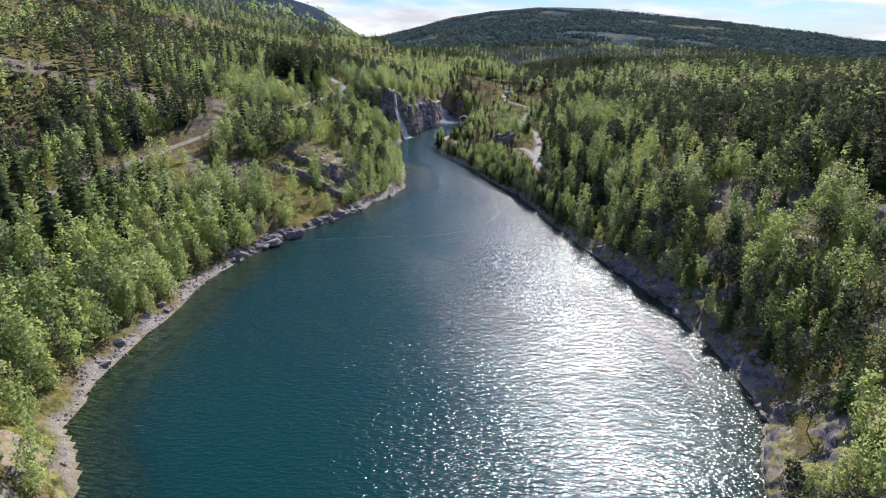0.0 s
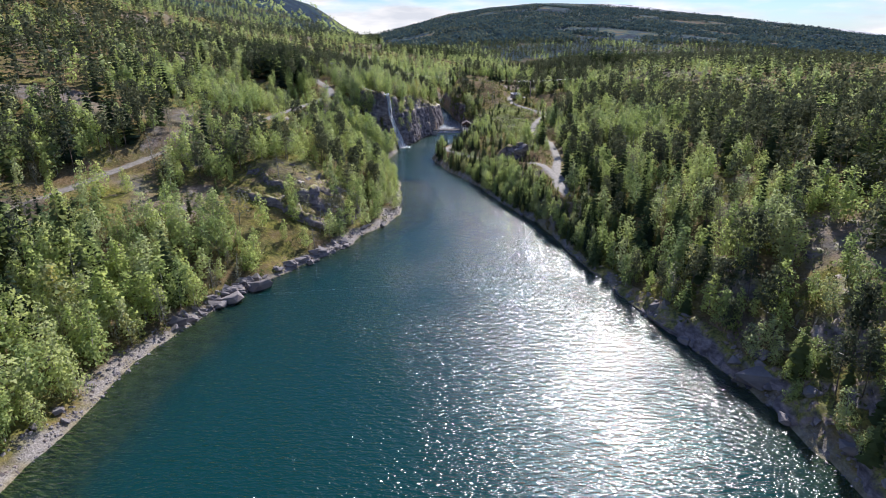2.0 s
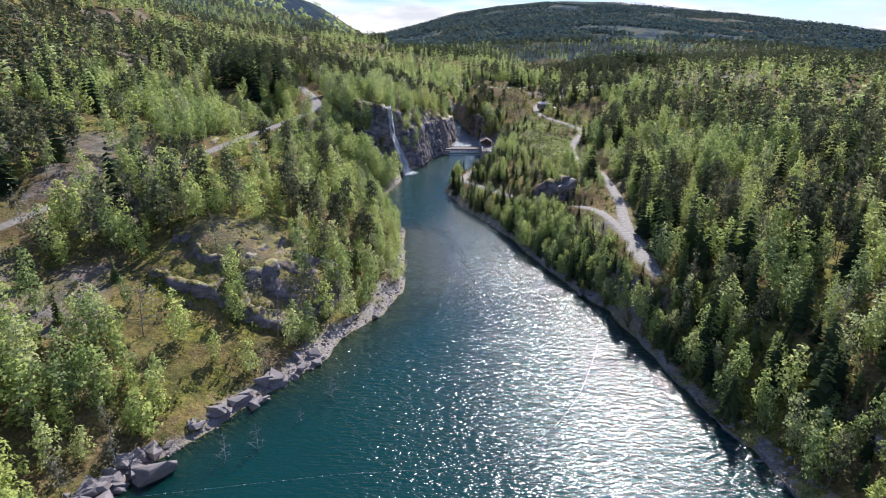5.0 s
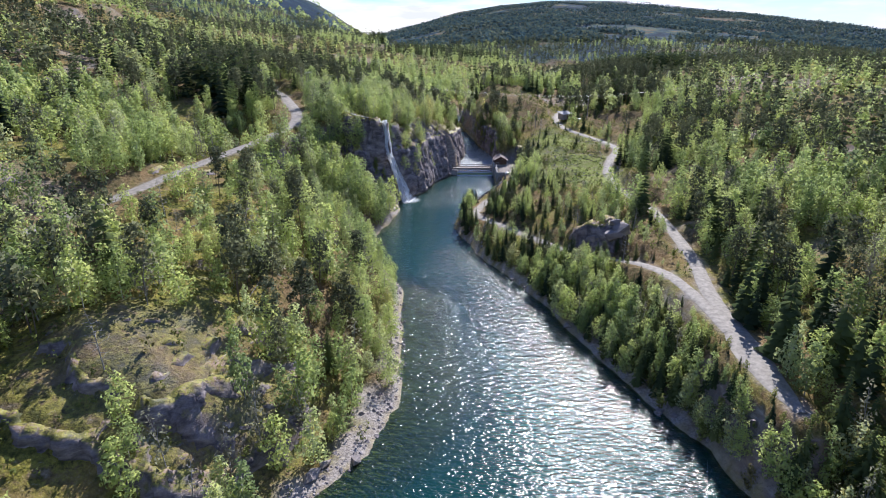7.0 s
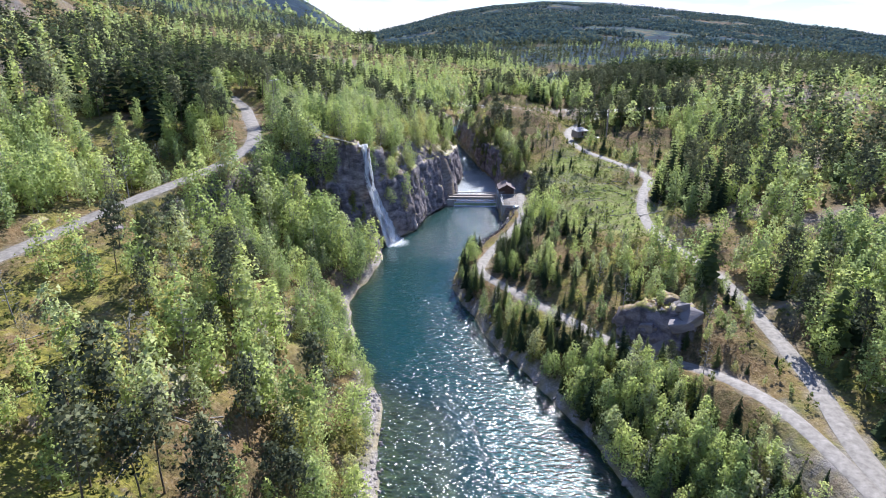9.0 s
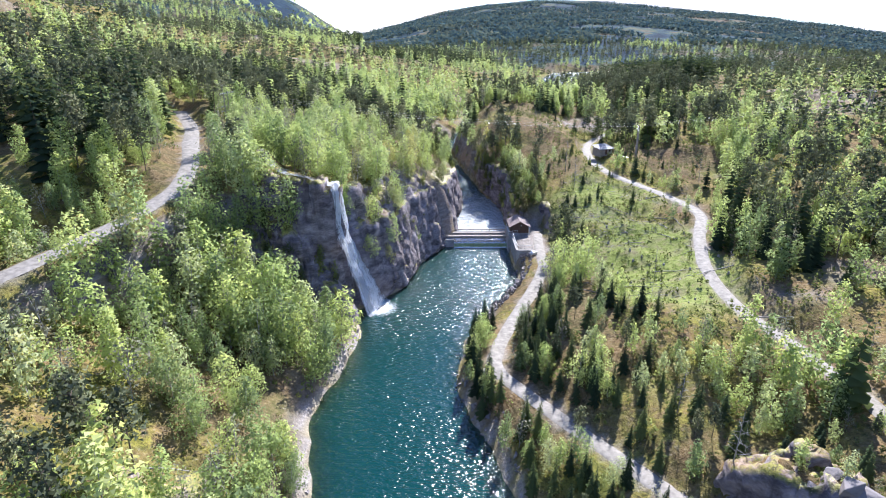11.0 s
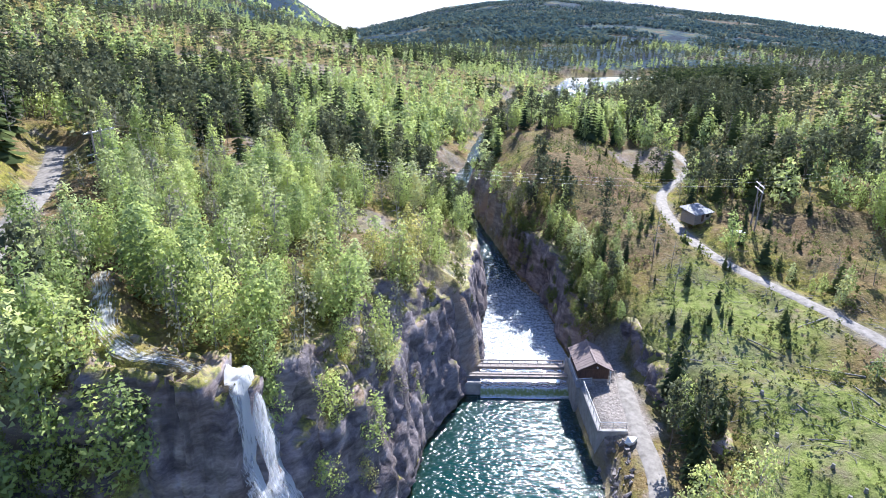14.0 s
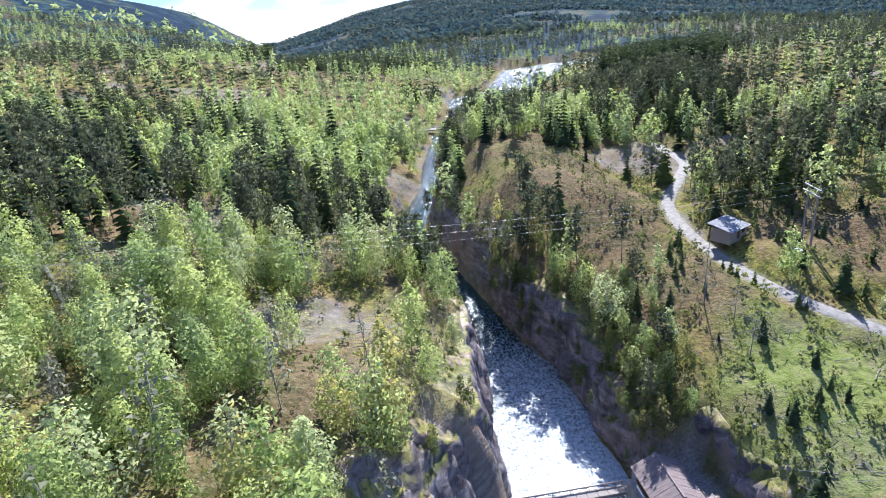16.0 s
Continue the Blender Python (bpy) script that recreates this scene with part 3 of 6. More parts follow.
def grid_faces(nx, ny):
    a = (np.arange(ny - 1)[:, None] * nx + np.arange(nx - 1)[None, :]).ravel()
    return np.stack([a, a + 1, a + nx + 1, a + nx], 1)


def set_attr(me, name, values):
    me.attributes.new(name, "FLOAT", "POINT").data.foreach_set("value", np.asarray(values, np.float32).ravel())


def growing(start, end, first, factor):
    out, step, at = [], first, start
    sign = 1 if end > start else -1
    while (end - at) * sign > 0:
        at += step * sign
        step *= factor
        out.append(at)
    return out


xs = np.array(growing(-112, -4600, 1.6, 1.055)[::-1] + list(np.arange(-112, 100, 1.4)) + growing(100, 4600, 1.6, 1.055))
ys = np.array(growing(40, -1500, 2.0, 1.09)[::-1] + list(np.arange(40, 450, 1.4)) + growing(450, 4600, 1.5, 1.035))
gx, gy = [a.ravel() for a in np.meshgrid(xs, ys)]
gz, g_d, g_side, g_far, g_top = terrain(gx, gy)
crag = np.clip((g_d - 0.2) / 2, 0, 1) * np.clip(1 - g_d / 30, 0, 1)
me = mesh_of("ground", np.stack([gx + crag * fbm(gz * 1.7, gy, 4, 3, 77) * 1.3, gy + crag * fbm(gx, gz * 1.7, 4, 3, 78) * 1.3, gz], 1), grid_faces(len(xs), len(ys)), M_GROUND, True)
g_gravel = smooth((level(gy) + 1.15 - gz + fbm(gx, gy, 4, 3, 7) * 1.2) / 0.8) * (g_d < 11) * (gz > level(gy) - 0.15) * (gy < 345)


def meadow_mask(x, y):
    a = np.exp(-(((x - 31) / 12.5) ** 2 + ((y - 311) / 25) ** 2) ** 2) * smooth((x - 17 - np.maximum(y - 305, 0) * 0.22) / 4)
    b = 0.7 * np.exp(-(((x - 31) / 13) ** 2 + ((y - 343) / 15) ** 2) ** 2)
    return smooth((np.maximum(a, b) + fbm(x, y, 9, 3, 91) * 0.5) * 1.5)


def rock_mask(x, y):
    a = 0.5 * np.exp(-(((x + 40) / 14) ** 2 + ((y - 191) / 10) ** 2) ** 2)
    b = np.exp(-(((x + 92) / 14) ** 2 + ((y - 232) / 10) ** 2) ** 2)
    c = 0.5 * np.exp(-(((x + 13) / 9) ** 2 + ((y - 345) / 26) ** 2) ** 2)
    spots = smooth((fbm(x, y, 24, 3, 31) - np.where((x > 30) & (y < 250), 0.3, 0.2)) * 8) * (1 - np.exp(-(((x - 28) / 18) ** 2 + ((y - 310) / 40) ** 2) ** 2)) * ~((x < -44) & (y < 150)) * ~((x < 30) & (x > -10) & (y > 236) & (y < 302))
    return np.clip(np.maximum.reduce([a, b, c, spots]), 0, 1)


for line, half in TRACKS:
    b = near_line(gx, gy, line)[0]
    g_gravel = np.maximum(g_gravel, 0.7 * smooth((half + 0.5 - b + fbm(gx, gy, 3, 3, 27) * 1.6) / 0.9))
pad = smooth(1.6 - np.maximum(np.abs(gx - 11.3) - 2.6, np.abs(gy - 337.5) - 8.6) + fbm(gx, gy, 2.5, 3, 17) * 1.5) * (g_d > 0.3)
g_gravel = np.maximum(g_gravel, 0.85 * pad)
set_attr(me, "gravel", g_gravel)
set_attr(me, "bed", (gz < level(gy) + 0.02) & (g_d < 0))
set_attr(me, "meadow", meadow_mask(gx, gy) * (1 - g_gravel))
set_attr(me, "rock", rock_mask(gx, gy) * (1 - smooth((g_far - 0.2) * 3)))
dry = 0.08 * np.exp(-(((gx - 24) / 12) ** 2 + ((gy - 376) / 12) ** 2) ** 2) - 0.1 * np.exp(-(((gx - 27) / 10) ** 2 + ((gy - 350) / 14) ** 2) ** 2) + 0.16 * np.exp(-(((gx - 20) / 16) ** 2 + ((gy - 412) / 36) ** 2) ** 2) + 0.16 * np.exp(-(((gx - 60) / 15) ** 2 + ((gy - 378) / 15) ** 2) ** 2)
set_attr(me, "heath", dry - 0.2 * np.exp(-(((gx + 41) / 18) ** 2 + ((gy - 193) / 18) ** 2) ** 2) - 0.08 * np.exp(-(((gx + 46) / 20) ** 2 + ((gy - 232) / 26) ** 2) ** 2))
# distance mask that brings in the painted haze blue
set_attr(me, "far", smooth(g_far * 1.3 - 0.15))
g_az = np.degrees(np.arctan2(gx, gy - 150.0))
set_attr(me, "top", g_top * smooth((g_az - 2) / 14) * (gy > 200))
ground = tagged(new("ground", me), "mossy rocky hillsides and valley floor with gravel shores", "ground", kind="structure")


def planes(u, v, size, seed):
    """Blocks with flat, tilted faces: a height for each place of a sheared grid with cracked borders."""
    u, v = u / size + 0.25 * fbm(u, v, size * 1.3, 2, seed + 9), v / size + 0.25 * fbm(v, u, size * 1.3, 2, seed + 8)
    v = v + 0.5 * (np.floor(u) % 2)
    iu, iv = np.floor(u), np.floor(v)
    fu, fv = u - iu - 0.5, v - iv - 0.5
    h = lattice(iu, iv, seed) - 0.5 + (lattice(iu, iv, seed + 1) - 0.5) * fu * 1.1 + (lattice(iu, iv, seed + 2) - 0.5) * fv * 1.1
    crack = np.minimum(0.5 - np.abs(fu), 0.5 - np.abs(fv)) < 0.035
    return h * size * 0.3 - crack * 0.05 * size


# ---- rock faces ----
def fine_rock(name, left, y0, y1, d0, d1, label, amp=1.0, nd=56, lean=0.0):
    """The bank between two distances from the water, finely broken into ribs and ledges."""
    yy = np.arange(y0, y1, 0.36)
    dd = np.linspace(d0, d1, nd)
    dd = d0 + (d1 - d0) * (0.35 * (dd - d0) / (d1 - d0) + 0.65 * ((dd - d0) / (d1 - d0)) ** 2)
    le, re = edges(yy)
    x = (le[:, None] - dd) if left else (re[:, None] + dd)
    y = np.repeat(yy[:, None], nd, 1)
    z = terrain(x.ravel(), y.ravel())[0].reshape(x.shape)
    zx, zy = np.gradient(z, dd, axis=1) * (-1 if left else 1), np.gradient(z, 0.36, axis=0)
    nz = 1 / np.sqrt(zx ** 2 + zy ** 2 + 1)
    nx, ny = -zx * nz, -zy * nz
    turn = y * 0.9 + z * 0.35, z * 0.8 - y * 0.45 * (1 if left else -1)
    rib = 0.75 + planes(turn[0], turn[1], 4.6, 5) * 0.95 + planes(turn[0] + 3, turn[1] * 1.6, 1.7, 15) * 1.1 + fbm(y, z * 0.6 + x * 0.3, 0.9, 3, 9) * 0.3
    edge = np.minimum(np.minimum(np.linspace(0, 1, nd)[None], np.linspace(1, 0, nd)[None]) * 9, np.minimum(np.linspace(0, 1, len(yy)), np.linspace(1, 0, len(yy)))[:, None] * 12)
    off = -1.2 + np.clip(edge, 0, 1) * (1.55 + amp * rib) * np.clip(1.4 - nz, 0.15, 1)
    chute = np.exp(-((y - 309.0) / 2.6) ** 4) if left else 0
    off = off * (1 - chute) + chute * np.minimum(off, 0.1)
    x = x + (1 if left else -1) * lean * np.maximum(z - level(y) - 0.5, 0) * smooth((d1 - dd)[None] / d1 * 1.3)
    mesh = mesh_of(name, np.stack([(x + nx * off).ravel(), (y + ny * off).ravel(), (z + nz * off).ravel()], 1), grid_faces(nd, len(yy)), M_CLIFF, False)
    return tagged(new(name, mesh), label, "cliff", kind="structure")


def fine_patch(name, x0, x1, y0, y1, step, label, amp=1.0):
    """A piece of hillside where the rock shows, finely broken; steep parts stand out, flat parts sink below the turf."""
    ax, ay = np.arange(x0, x1, step), np.arange(y0, y1, step)
    x, y = np.meshgrid(ax, ay)
    z = terrain(x.ravel(), y.ravel())[0].reshape(x.shape)
    zx, zy = np.gradient(z, step, axis=1), np.gradient(z, step, axis=0)
    nz = 1 / np.sqrt(zx ** 2 + zy ** 2 + 1)
    rib = 0.75 + planes(x * 0.9 + z * 0.4, z * 0.8 + y * 0.7, 4.0, 35) * 0.9 + planes(x + 5, y + z * 1.3, 1.6, 45) * 1.1 + fbm(x, y + z * 0.6, 0.9, 3, 19) * 0.3
    rim = np.minimum(np.minimum(x - x0, x1 - x), np.minimum(y - y0, y1 - y)) / 3
    off = -0.9 + np.clip(rim, 0, 1) * (0.35 + amp * rib) * np.clip((0.97 - nz) * 5, 0, 1.2)
    mesh = mesh_of(name, np.stack([(x - zx * nz * off).ravel(), (y - zy * nz * off).ravel(), (z + nz * off).ravel()], 1), grid_faces(len(ax), len(ay)), M_CLIFF, False)
    return tagged(new(name, mesh), label, "cliff", kind="structure")


fine_patch("cliff_bluff", -58, -24, 176, 206, 0.42, "mossy rock bluff with a broken face above the beach")
fine_patch("cliff_outcrop", 17, 33, 243, 262, 0.4, "grey rock outcrop beside the shore track", 1.1)
fine_patch("cliff_slope_east", 40, 80, 70, 150, 0.8, "rocky ribs on the wooded slope")
fine_patch("cliff_slope_west", -75, -30, 206, 262, 0.7, "low rock ledges among moss and pines")
fine_patch("cliff_bank_east", 13.5, 30, 316, 362, 0.5, "dark rock bank behind the intake house")
fine_patch("cliff_south_face", -47, -24, 295, 313, 0.4, "dark wet rock face beside the waterfall", 1.5)
fine_rock("cliff_falls", True, 293, 346, -0.5, 10.0, "dark purple-grey rock cliff beside the waterfall", 0.85)
fine_rock("cliff_gorge_west", True, 345, 384, -0.5, 7, "rust and grey rock face of the gorge", 0.6)
fine_rock("cliff_gorge_east", False, 347.6, 388, -0.5, 9, "shaded dark rock face of the gorge", 0.9, 56, 0.12)
fine_rock("cliff_shore_east", False, 122, 182, -0.6, 3.4, "low dark rock cliff dropping into the lake", 0.8, 24)
fine_rock("cliff_shore_near", False, 40, 70, -0.6, 14, "steep rock slope above the lake", 1.0, 50)
fine_rock("cliff_shore_west", True, 28, 58, -0.6, 14, "steep rock slope above the lake", 1.0, 50)


# ---- water ----
def water_sheet(name, y0, y1, step, material, label, foam_of):
    rows_y = np.arange(y0, y1 + 0.01, step)
    u = np.linspace(0, 1, 61)
    le, re = edges(rows_y)
    x = (le - 5)[:, None] * (1 - u) + (re + 5)[:, None] * u
    y = np.repeat(rows_y[:, None], 61, 1)
    z = level(y)
    mesh = mesh_of(name, np.stack([x.ravel(), y.ravel(), z.ravel()], 1), grid_faces(61, len(rows_y)), material, True)
    bed = terrain(x.ravel(), y.ravel())[0]
    set_attr(mesh, "clear", np.exp(-np.maximum(z.ravel() - bed, 0) / np.where(x.ravel() < 0.5 * (le + re).repeat(61), 1.25, 0.5)) * 0.9)
    set_attr(mesh, "foam", foam_of(x.ravel(), y.ravel()))
    return tagged(new(name, mesh), label, "water", kind="structure")


def lake_foam(x, y):
    fall = np.exp(-((x + 20.8) ** 2 + (y - 308.5) ** 2) / 9.0) * 1.25
    weir = 0.3 * np.exp(-((y - 341.0) / 0.8) ** 2)
    race = 0.30 * np.exp(-(((x - 1 - (y - 315) * 0.25) / 6) ** 2)) * smooth((y - 285) / 30)
    bar = 0.30 * np.exp(-((x + 9) ** 2 / 12 + (y - 231) ** 2 / 30))
    return np.maximum.reduce([fall, weir, race, bar])


def river_foam(x, y):
    return np.interp(y, [341, 347, 355, 374, 380, 392, 400, 465, 480, 530, 560], [0.85, 0.95, 0.85, 0.7, 0.45, 0.3, 0.12, 0.1, 0.18, 0.0, 0.0])


water_sheet("water", -60, 343.6, 1.1, M_LAKE, "deep teal lake water with sparkling wind ripples", lake_foam)
water_sheet("water_upstream", 344.9, 858, 1.3, M_RIVER, "foaming river and upper lake above the weir", river_foam)


# ---- roads ----
def ribbon(name, line, half, lift, material, label, widen=None):
    """A track with a slightly raised crown and ragged edges, laid on the ground."""
    t = np.gradient(line[:, :2], axis=0)
    t /= np.linalg.norm(t, axis=1)[:, None]
    side = np.stack([t[:, 1], -t[:, 0]], 1)
    off = np.array([-1, -0.62, -0.3, 0, 0.3, 0.62, 1])
    crown = np.array([-0.16, 0.02, 0.0, 0.05, 0.0, 0.02, -0.16])
    k = len(line)
    w = np.full(k, half) + (0 if widen is None else widen(line))
    rag = 1 + 0.22 * np.stack([fbm(np.arange(k) * 1.0, np.full(k, j * 9.0), 5, 3, j) for j in range(7)], 1) * (np.abs(off) > 0.9)
    x = line[:, 0:1] + side[:, 0:1] * off * w[:, None] * rag
    y = line[:, 1:2] + side[:, 1:2] * off * w[:, None] * rag
    z = line[:, 2:3] + lift + crown + 0 * x
    mesh = mesh_of(name, np.stack([x.ravel(), y.ravel(), z.ravel()], 1), grid_faces(7, k), material, True)
    return tagged(new(name, mesh), label, "road", kind="structure")


def turning_place(line):
    return 1.0 * np.exp(-((line[:, 1] - 200) / 8) ** 2) - 0.7 * smooth((192 - line[:, 1]) / 6)


ribbon("road_1", TRACKS[0][0], 1.25, 0.05, M_ROAD, "pale gravel forest track winding up the hillside", turning_place)
ribbon("road_2", TRACKS[1][0], 1.15, 0.05, M_ROAD, "narrow gravel track along the shore to the intake house")
ribbon("road_3", TRACKS[2][0], 1.7, 0.05, M_ROAD, "grey road along the wooded slope")


# ---- trees ----
rng = np.random.default_rng(7)


def tube(points, radii, sides=5):
    """A tapered tube along points: verts and quads."""
    p = np.asarray(points, float)
    t = np.gradient(p, axis=0)
    t /= np.linalg.norm(t, axis=1)[:, None] + 1e-9
    up = np.where(np.abs(t[:, 2:3]) > 0.9, np.array([[1.0, 0, 0]]), np.array([[0, 0, 1.0]]))
    a = np.cross(t, up)
    a /= np.linalg.norm(a, axis=1)[:, None] + 1e-9
    b = np.cross(t, a)
    ang = np.arange(sides) / sides * 2 * np.pi
    v = p[:, None, :] + (a[:, None, :] * np.cos(ang)[None, :, None] + b[:, None, :] * np.sin(ang)[None, :, None]) * np.asarray(radii)[:, None, None]
    f = []
    for i in range(len(p) - 1):
        for j in range(sides):
            f.append((i * sides + j, i * sides + (j + 1) % sides, (i + 1) * sides + (j + 1) % sides, (i + 1) * sides + j))
    out = (v - p[:, None, :]) / (np.asarray(radii)[:, None, None] + 1e-9)
    return v.reshape(-1, 3), np.array(f), out.reshape(-1, 3)


def merge(parts):
    vs, fs, ns, n = [], [], [], 0
    for v, f, o in parts:
        vs.append(v)
        fs.append(f + n)
        ns.append(o)
        n += len(v)
    return np.concatenate(vs), np.concatenate(fs), np.concatenate(ns)


def sprays(centres, size, r, out=None, soft=None):
    """Small leaf sprays, a three-cornered one at each centre, facing roughly outwards and up.
    The shading normals follow the roundness of the crown (soft), with some scatter."""
    n = len(centres)
    soft = np.tile([0, 0, 1.0], (n, 1)) if soft is None else soft / (np.linalg.norm(soft, axis=1)[:, None] + 1e-9)
    face = r.normal(size=(n, 3)) * 0.5 + [0, 0, 0.15] + (soft if out is None else out)
    face /= np.linalg.norm(face, axis=1)[:, None] + 1e-9
    a = np.cross(face, r.normal(size=(n, 3)))
    a /= np.linalg.norm(a, axis=1)[:, None] + 1e-9
    b = np.cross(face, a)
    s = size * r.uniform(0.6, 1.4, (n, 1))
    v = np.stack([centres - a * s * 0.8 - b * s * 0.62, centres + a * s * 1.1 - b * s * 0.1, centres - a * s * 0.45 + b * s * 0.75], 1)
    turn = (np.cross(v[:, 1] - v[:, 0], v[:, 2] - v[:, 0]) * soft).sum(1) < 0
    v[turn] = v[turn][:, ::-1]
    nrm = soft[:, None, :] + 0.38 * r.normal(size=(n, 1, 3))
    nrm = np.repeat(nrm / np.linalg.norm(nrm, axis=2)[:, :, None], 3, 1)
    return v.reshape(-1, 3), np.arange(3 * n).reshape(n, 3), nrm.reshape(-1, 3)


def halved(faces):
    """Four-sided faces cut into triangles."""
    return faces if faces.shape[1] == 3 else np.concatenate([faces[:, [0, 1, 2]], faces[:, [0, 2, 3]]])


def trunk_line(height, bend, r, n=7):
    s = np.linspace(0, 1, n)
    turn = r.uniform(0, 2 * np.pi)
    x = bend * s ** 1.6 * np.cos(turn) + 0.03 * height * np.sin(s * 5 + turn) * s
    y = bend * s ** 1.6 * np.sin(turn) + 0.03 * height * np.cos(s * 4 + turn) * s
    return np.stack([x, y, s * height - 0.5 * (1 - s)], 1)


def broadleaf(r, height, leaves, size, width=0.30, base=0.22, clumps=16, limbs=6, thin=1.0, sides=5):
    """Trunk with limbs, and a plume-shaped crown of leaf sprays gathered in rising, uneven clumps."""
    line = trunk_line(height * 0.9, height * 0.07, r, 7 if sides > 3 else 4)
    wood = [tube(line, 0.012 * height * np.linspace(1.1, 0.2, len(line)), sides)]
    cents, rads = [], []
    fat = r.uniform(0.75, 1.2)
    for k in range(clumps):
        s = base + (1 - base) * (k + r.uniform(0.1, 0.9)) / clumps
        env = fat * width * height * np.sin(np.pi * np.clip((s - base * 0.6) / (1.03 - base * 0.6), 0, 1) ** 0.62) ** 0.75
        ang = k * 2.4 + r.uniform(-0.6, 0.6)
        rad = env * r.uniform(0.2, 0.88)
        at = np.array([np.interp(s * height, line[:, 2], line[:, 0]) + rad * np.cos(ang), np.interp(s * height, line[:, 2], line[:, 1]) + rad * np.sin(ang), s * height])
        cents.append(at)
        rads.append(height * r.uniform(0.055, 0.115) * (0.5 + 0.7 * env / (width * height)))
        if k % max(1, clumps // max(limbs, 1)) == 0 and limbs:
            root = np.array([np.interp(at[2] * 0.72, line[:, 2], line[:, 0]), np.interp(at[2] * 0.72, line[:, 2], line[:, 1]), at[2] * 0.72])
            wood.append(tube(np.stack([root, root * 0.4 + at * 0.6 + [0, 0, 0.03 * height], at]), 0.0055 * height * np.array([1, 0.6, 0.2]), 3))
    rads = np.array(rads)
    pick = r.choice(clumps, leaves, p=rads ** 2 / (rads ** 2).sum())
    off = r.normal(size=(leaves, 3))
    off /= np.linalg.norm(off, axis=1)[:, None]
    ball = off.copy()
    off *= (r.uniform(0.25, 1.0, (leaves, 1)) ** 0.5 * 1.12) * rads[pick][:, None]
    off[:, 2] *= 1.25
    at = np.array(cents)[pick] + off
    axis = np.stack([np.interp(at[:, 2], line[:, 2], line[:, 0]), np.interp(at[:, 2], line[:, 2], line[:, 1]), at[:, 2] * 0.6 + 0.12 * height], 1)
    away = at - axis
    away /= np.linalg.norm(away, axis=1)[:, None] + 1e-9
    return merge(wood), sprays(at, size * thin, r, ball * 0.4 + away * 0.7, away * 0.8 + ball * 0.7 + [0, 0, 0.15])


def spruce(r, height, levels, per, width=0.205, sides=5, sprays=1):
    """A pointed conifer: whorls of drooping boughs, each of tapered sprays, round a straight trunk."""
    line = np.stack([np.zeros(4), np.zeros(4), np.array([-0.4, 0.3, 0.7, 1.0]) * height], 1)
    line[0, 2] = -0.5 * height / 8
    wood = tube(line, 0.012 * height * np.array([1.1, 0.75, 0.4, 0.1]), sides)
    vs, fs, ns, n = [], [], [], 0
    for k in range(levels):
        s = k / (levels - 1)
        z = height * (0.05 + 0.93 * s ** 0.95)
        reach = width * height * (1 - s) ** 0.8 * r.uniform(0.85, 1.1) + 0.028 * height
        m = max(3, int(per * (1 - 0.55 * s)))
        for j in range(m):
            ang = 2 * np.pi * (j + 0.5 * (k % 2)) / m + r.uniform(-0.35, 0.35)
            L = reach * r.uniform(0.62, 1.18)
            d, e = np.array([np.cos(ang), np.sin(ang), 0]), np.array([-np.sin(ang), np.cos(ang), 0])
            drop = L * r.uniform(0.15, 0.5)
            for q in range(sprays):
                a, b = (q * 0.75 / sprays, min(1.0, (q + 1.35) / sprays)) if sprays > 1 else (0.0, 1.0)
                w = L * (b - a) * r.uniform(0.3, 0.5) * (1.25 - 0.5 * q / sprays)
                yaw = (r.uniform(-0.5, 0.5) if sprays > 1 else 0)
                dq, eq = d * np.cos(yaw) + e * np.sin(yaw), e * np.cos(yaw) - d * np.sin(yaw)
                o = np.array([0, 0, z]) + d * L * a + [0, 0, 0.03 * height - drop * a * a]
                tip = o + dq * L * (b - a) + [0, 0, -drop * (b * b - a * a) - 0.02 * height]
                midp = (o * 0.42 + tip * 0.58) + [0, 0, 0.012 * height]
                hang = [0, 0, -w * r.uniform(0.2, 0.6)]
                vs += [o, midp - eq * w + hang, tip, midp + eq * w + hang]
                nn = dq * 0.75 + np.array([0, 0, 0.55 + 0.3 * s])
                ns += [nn - dq * 0.3, nn - eq * 0.35, nn + dq * 0.2, nn + eq * 0.35]
                fs.append((n, n + 1, n + 2, n + 3))
                n += 4
    ns = np.array(ns)
    return wood, (np.array(vs), np.array(fs), ns / np.linalg.norm(ns, axis=1)[:, None])


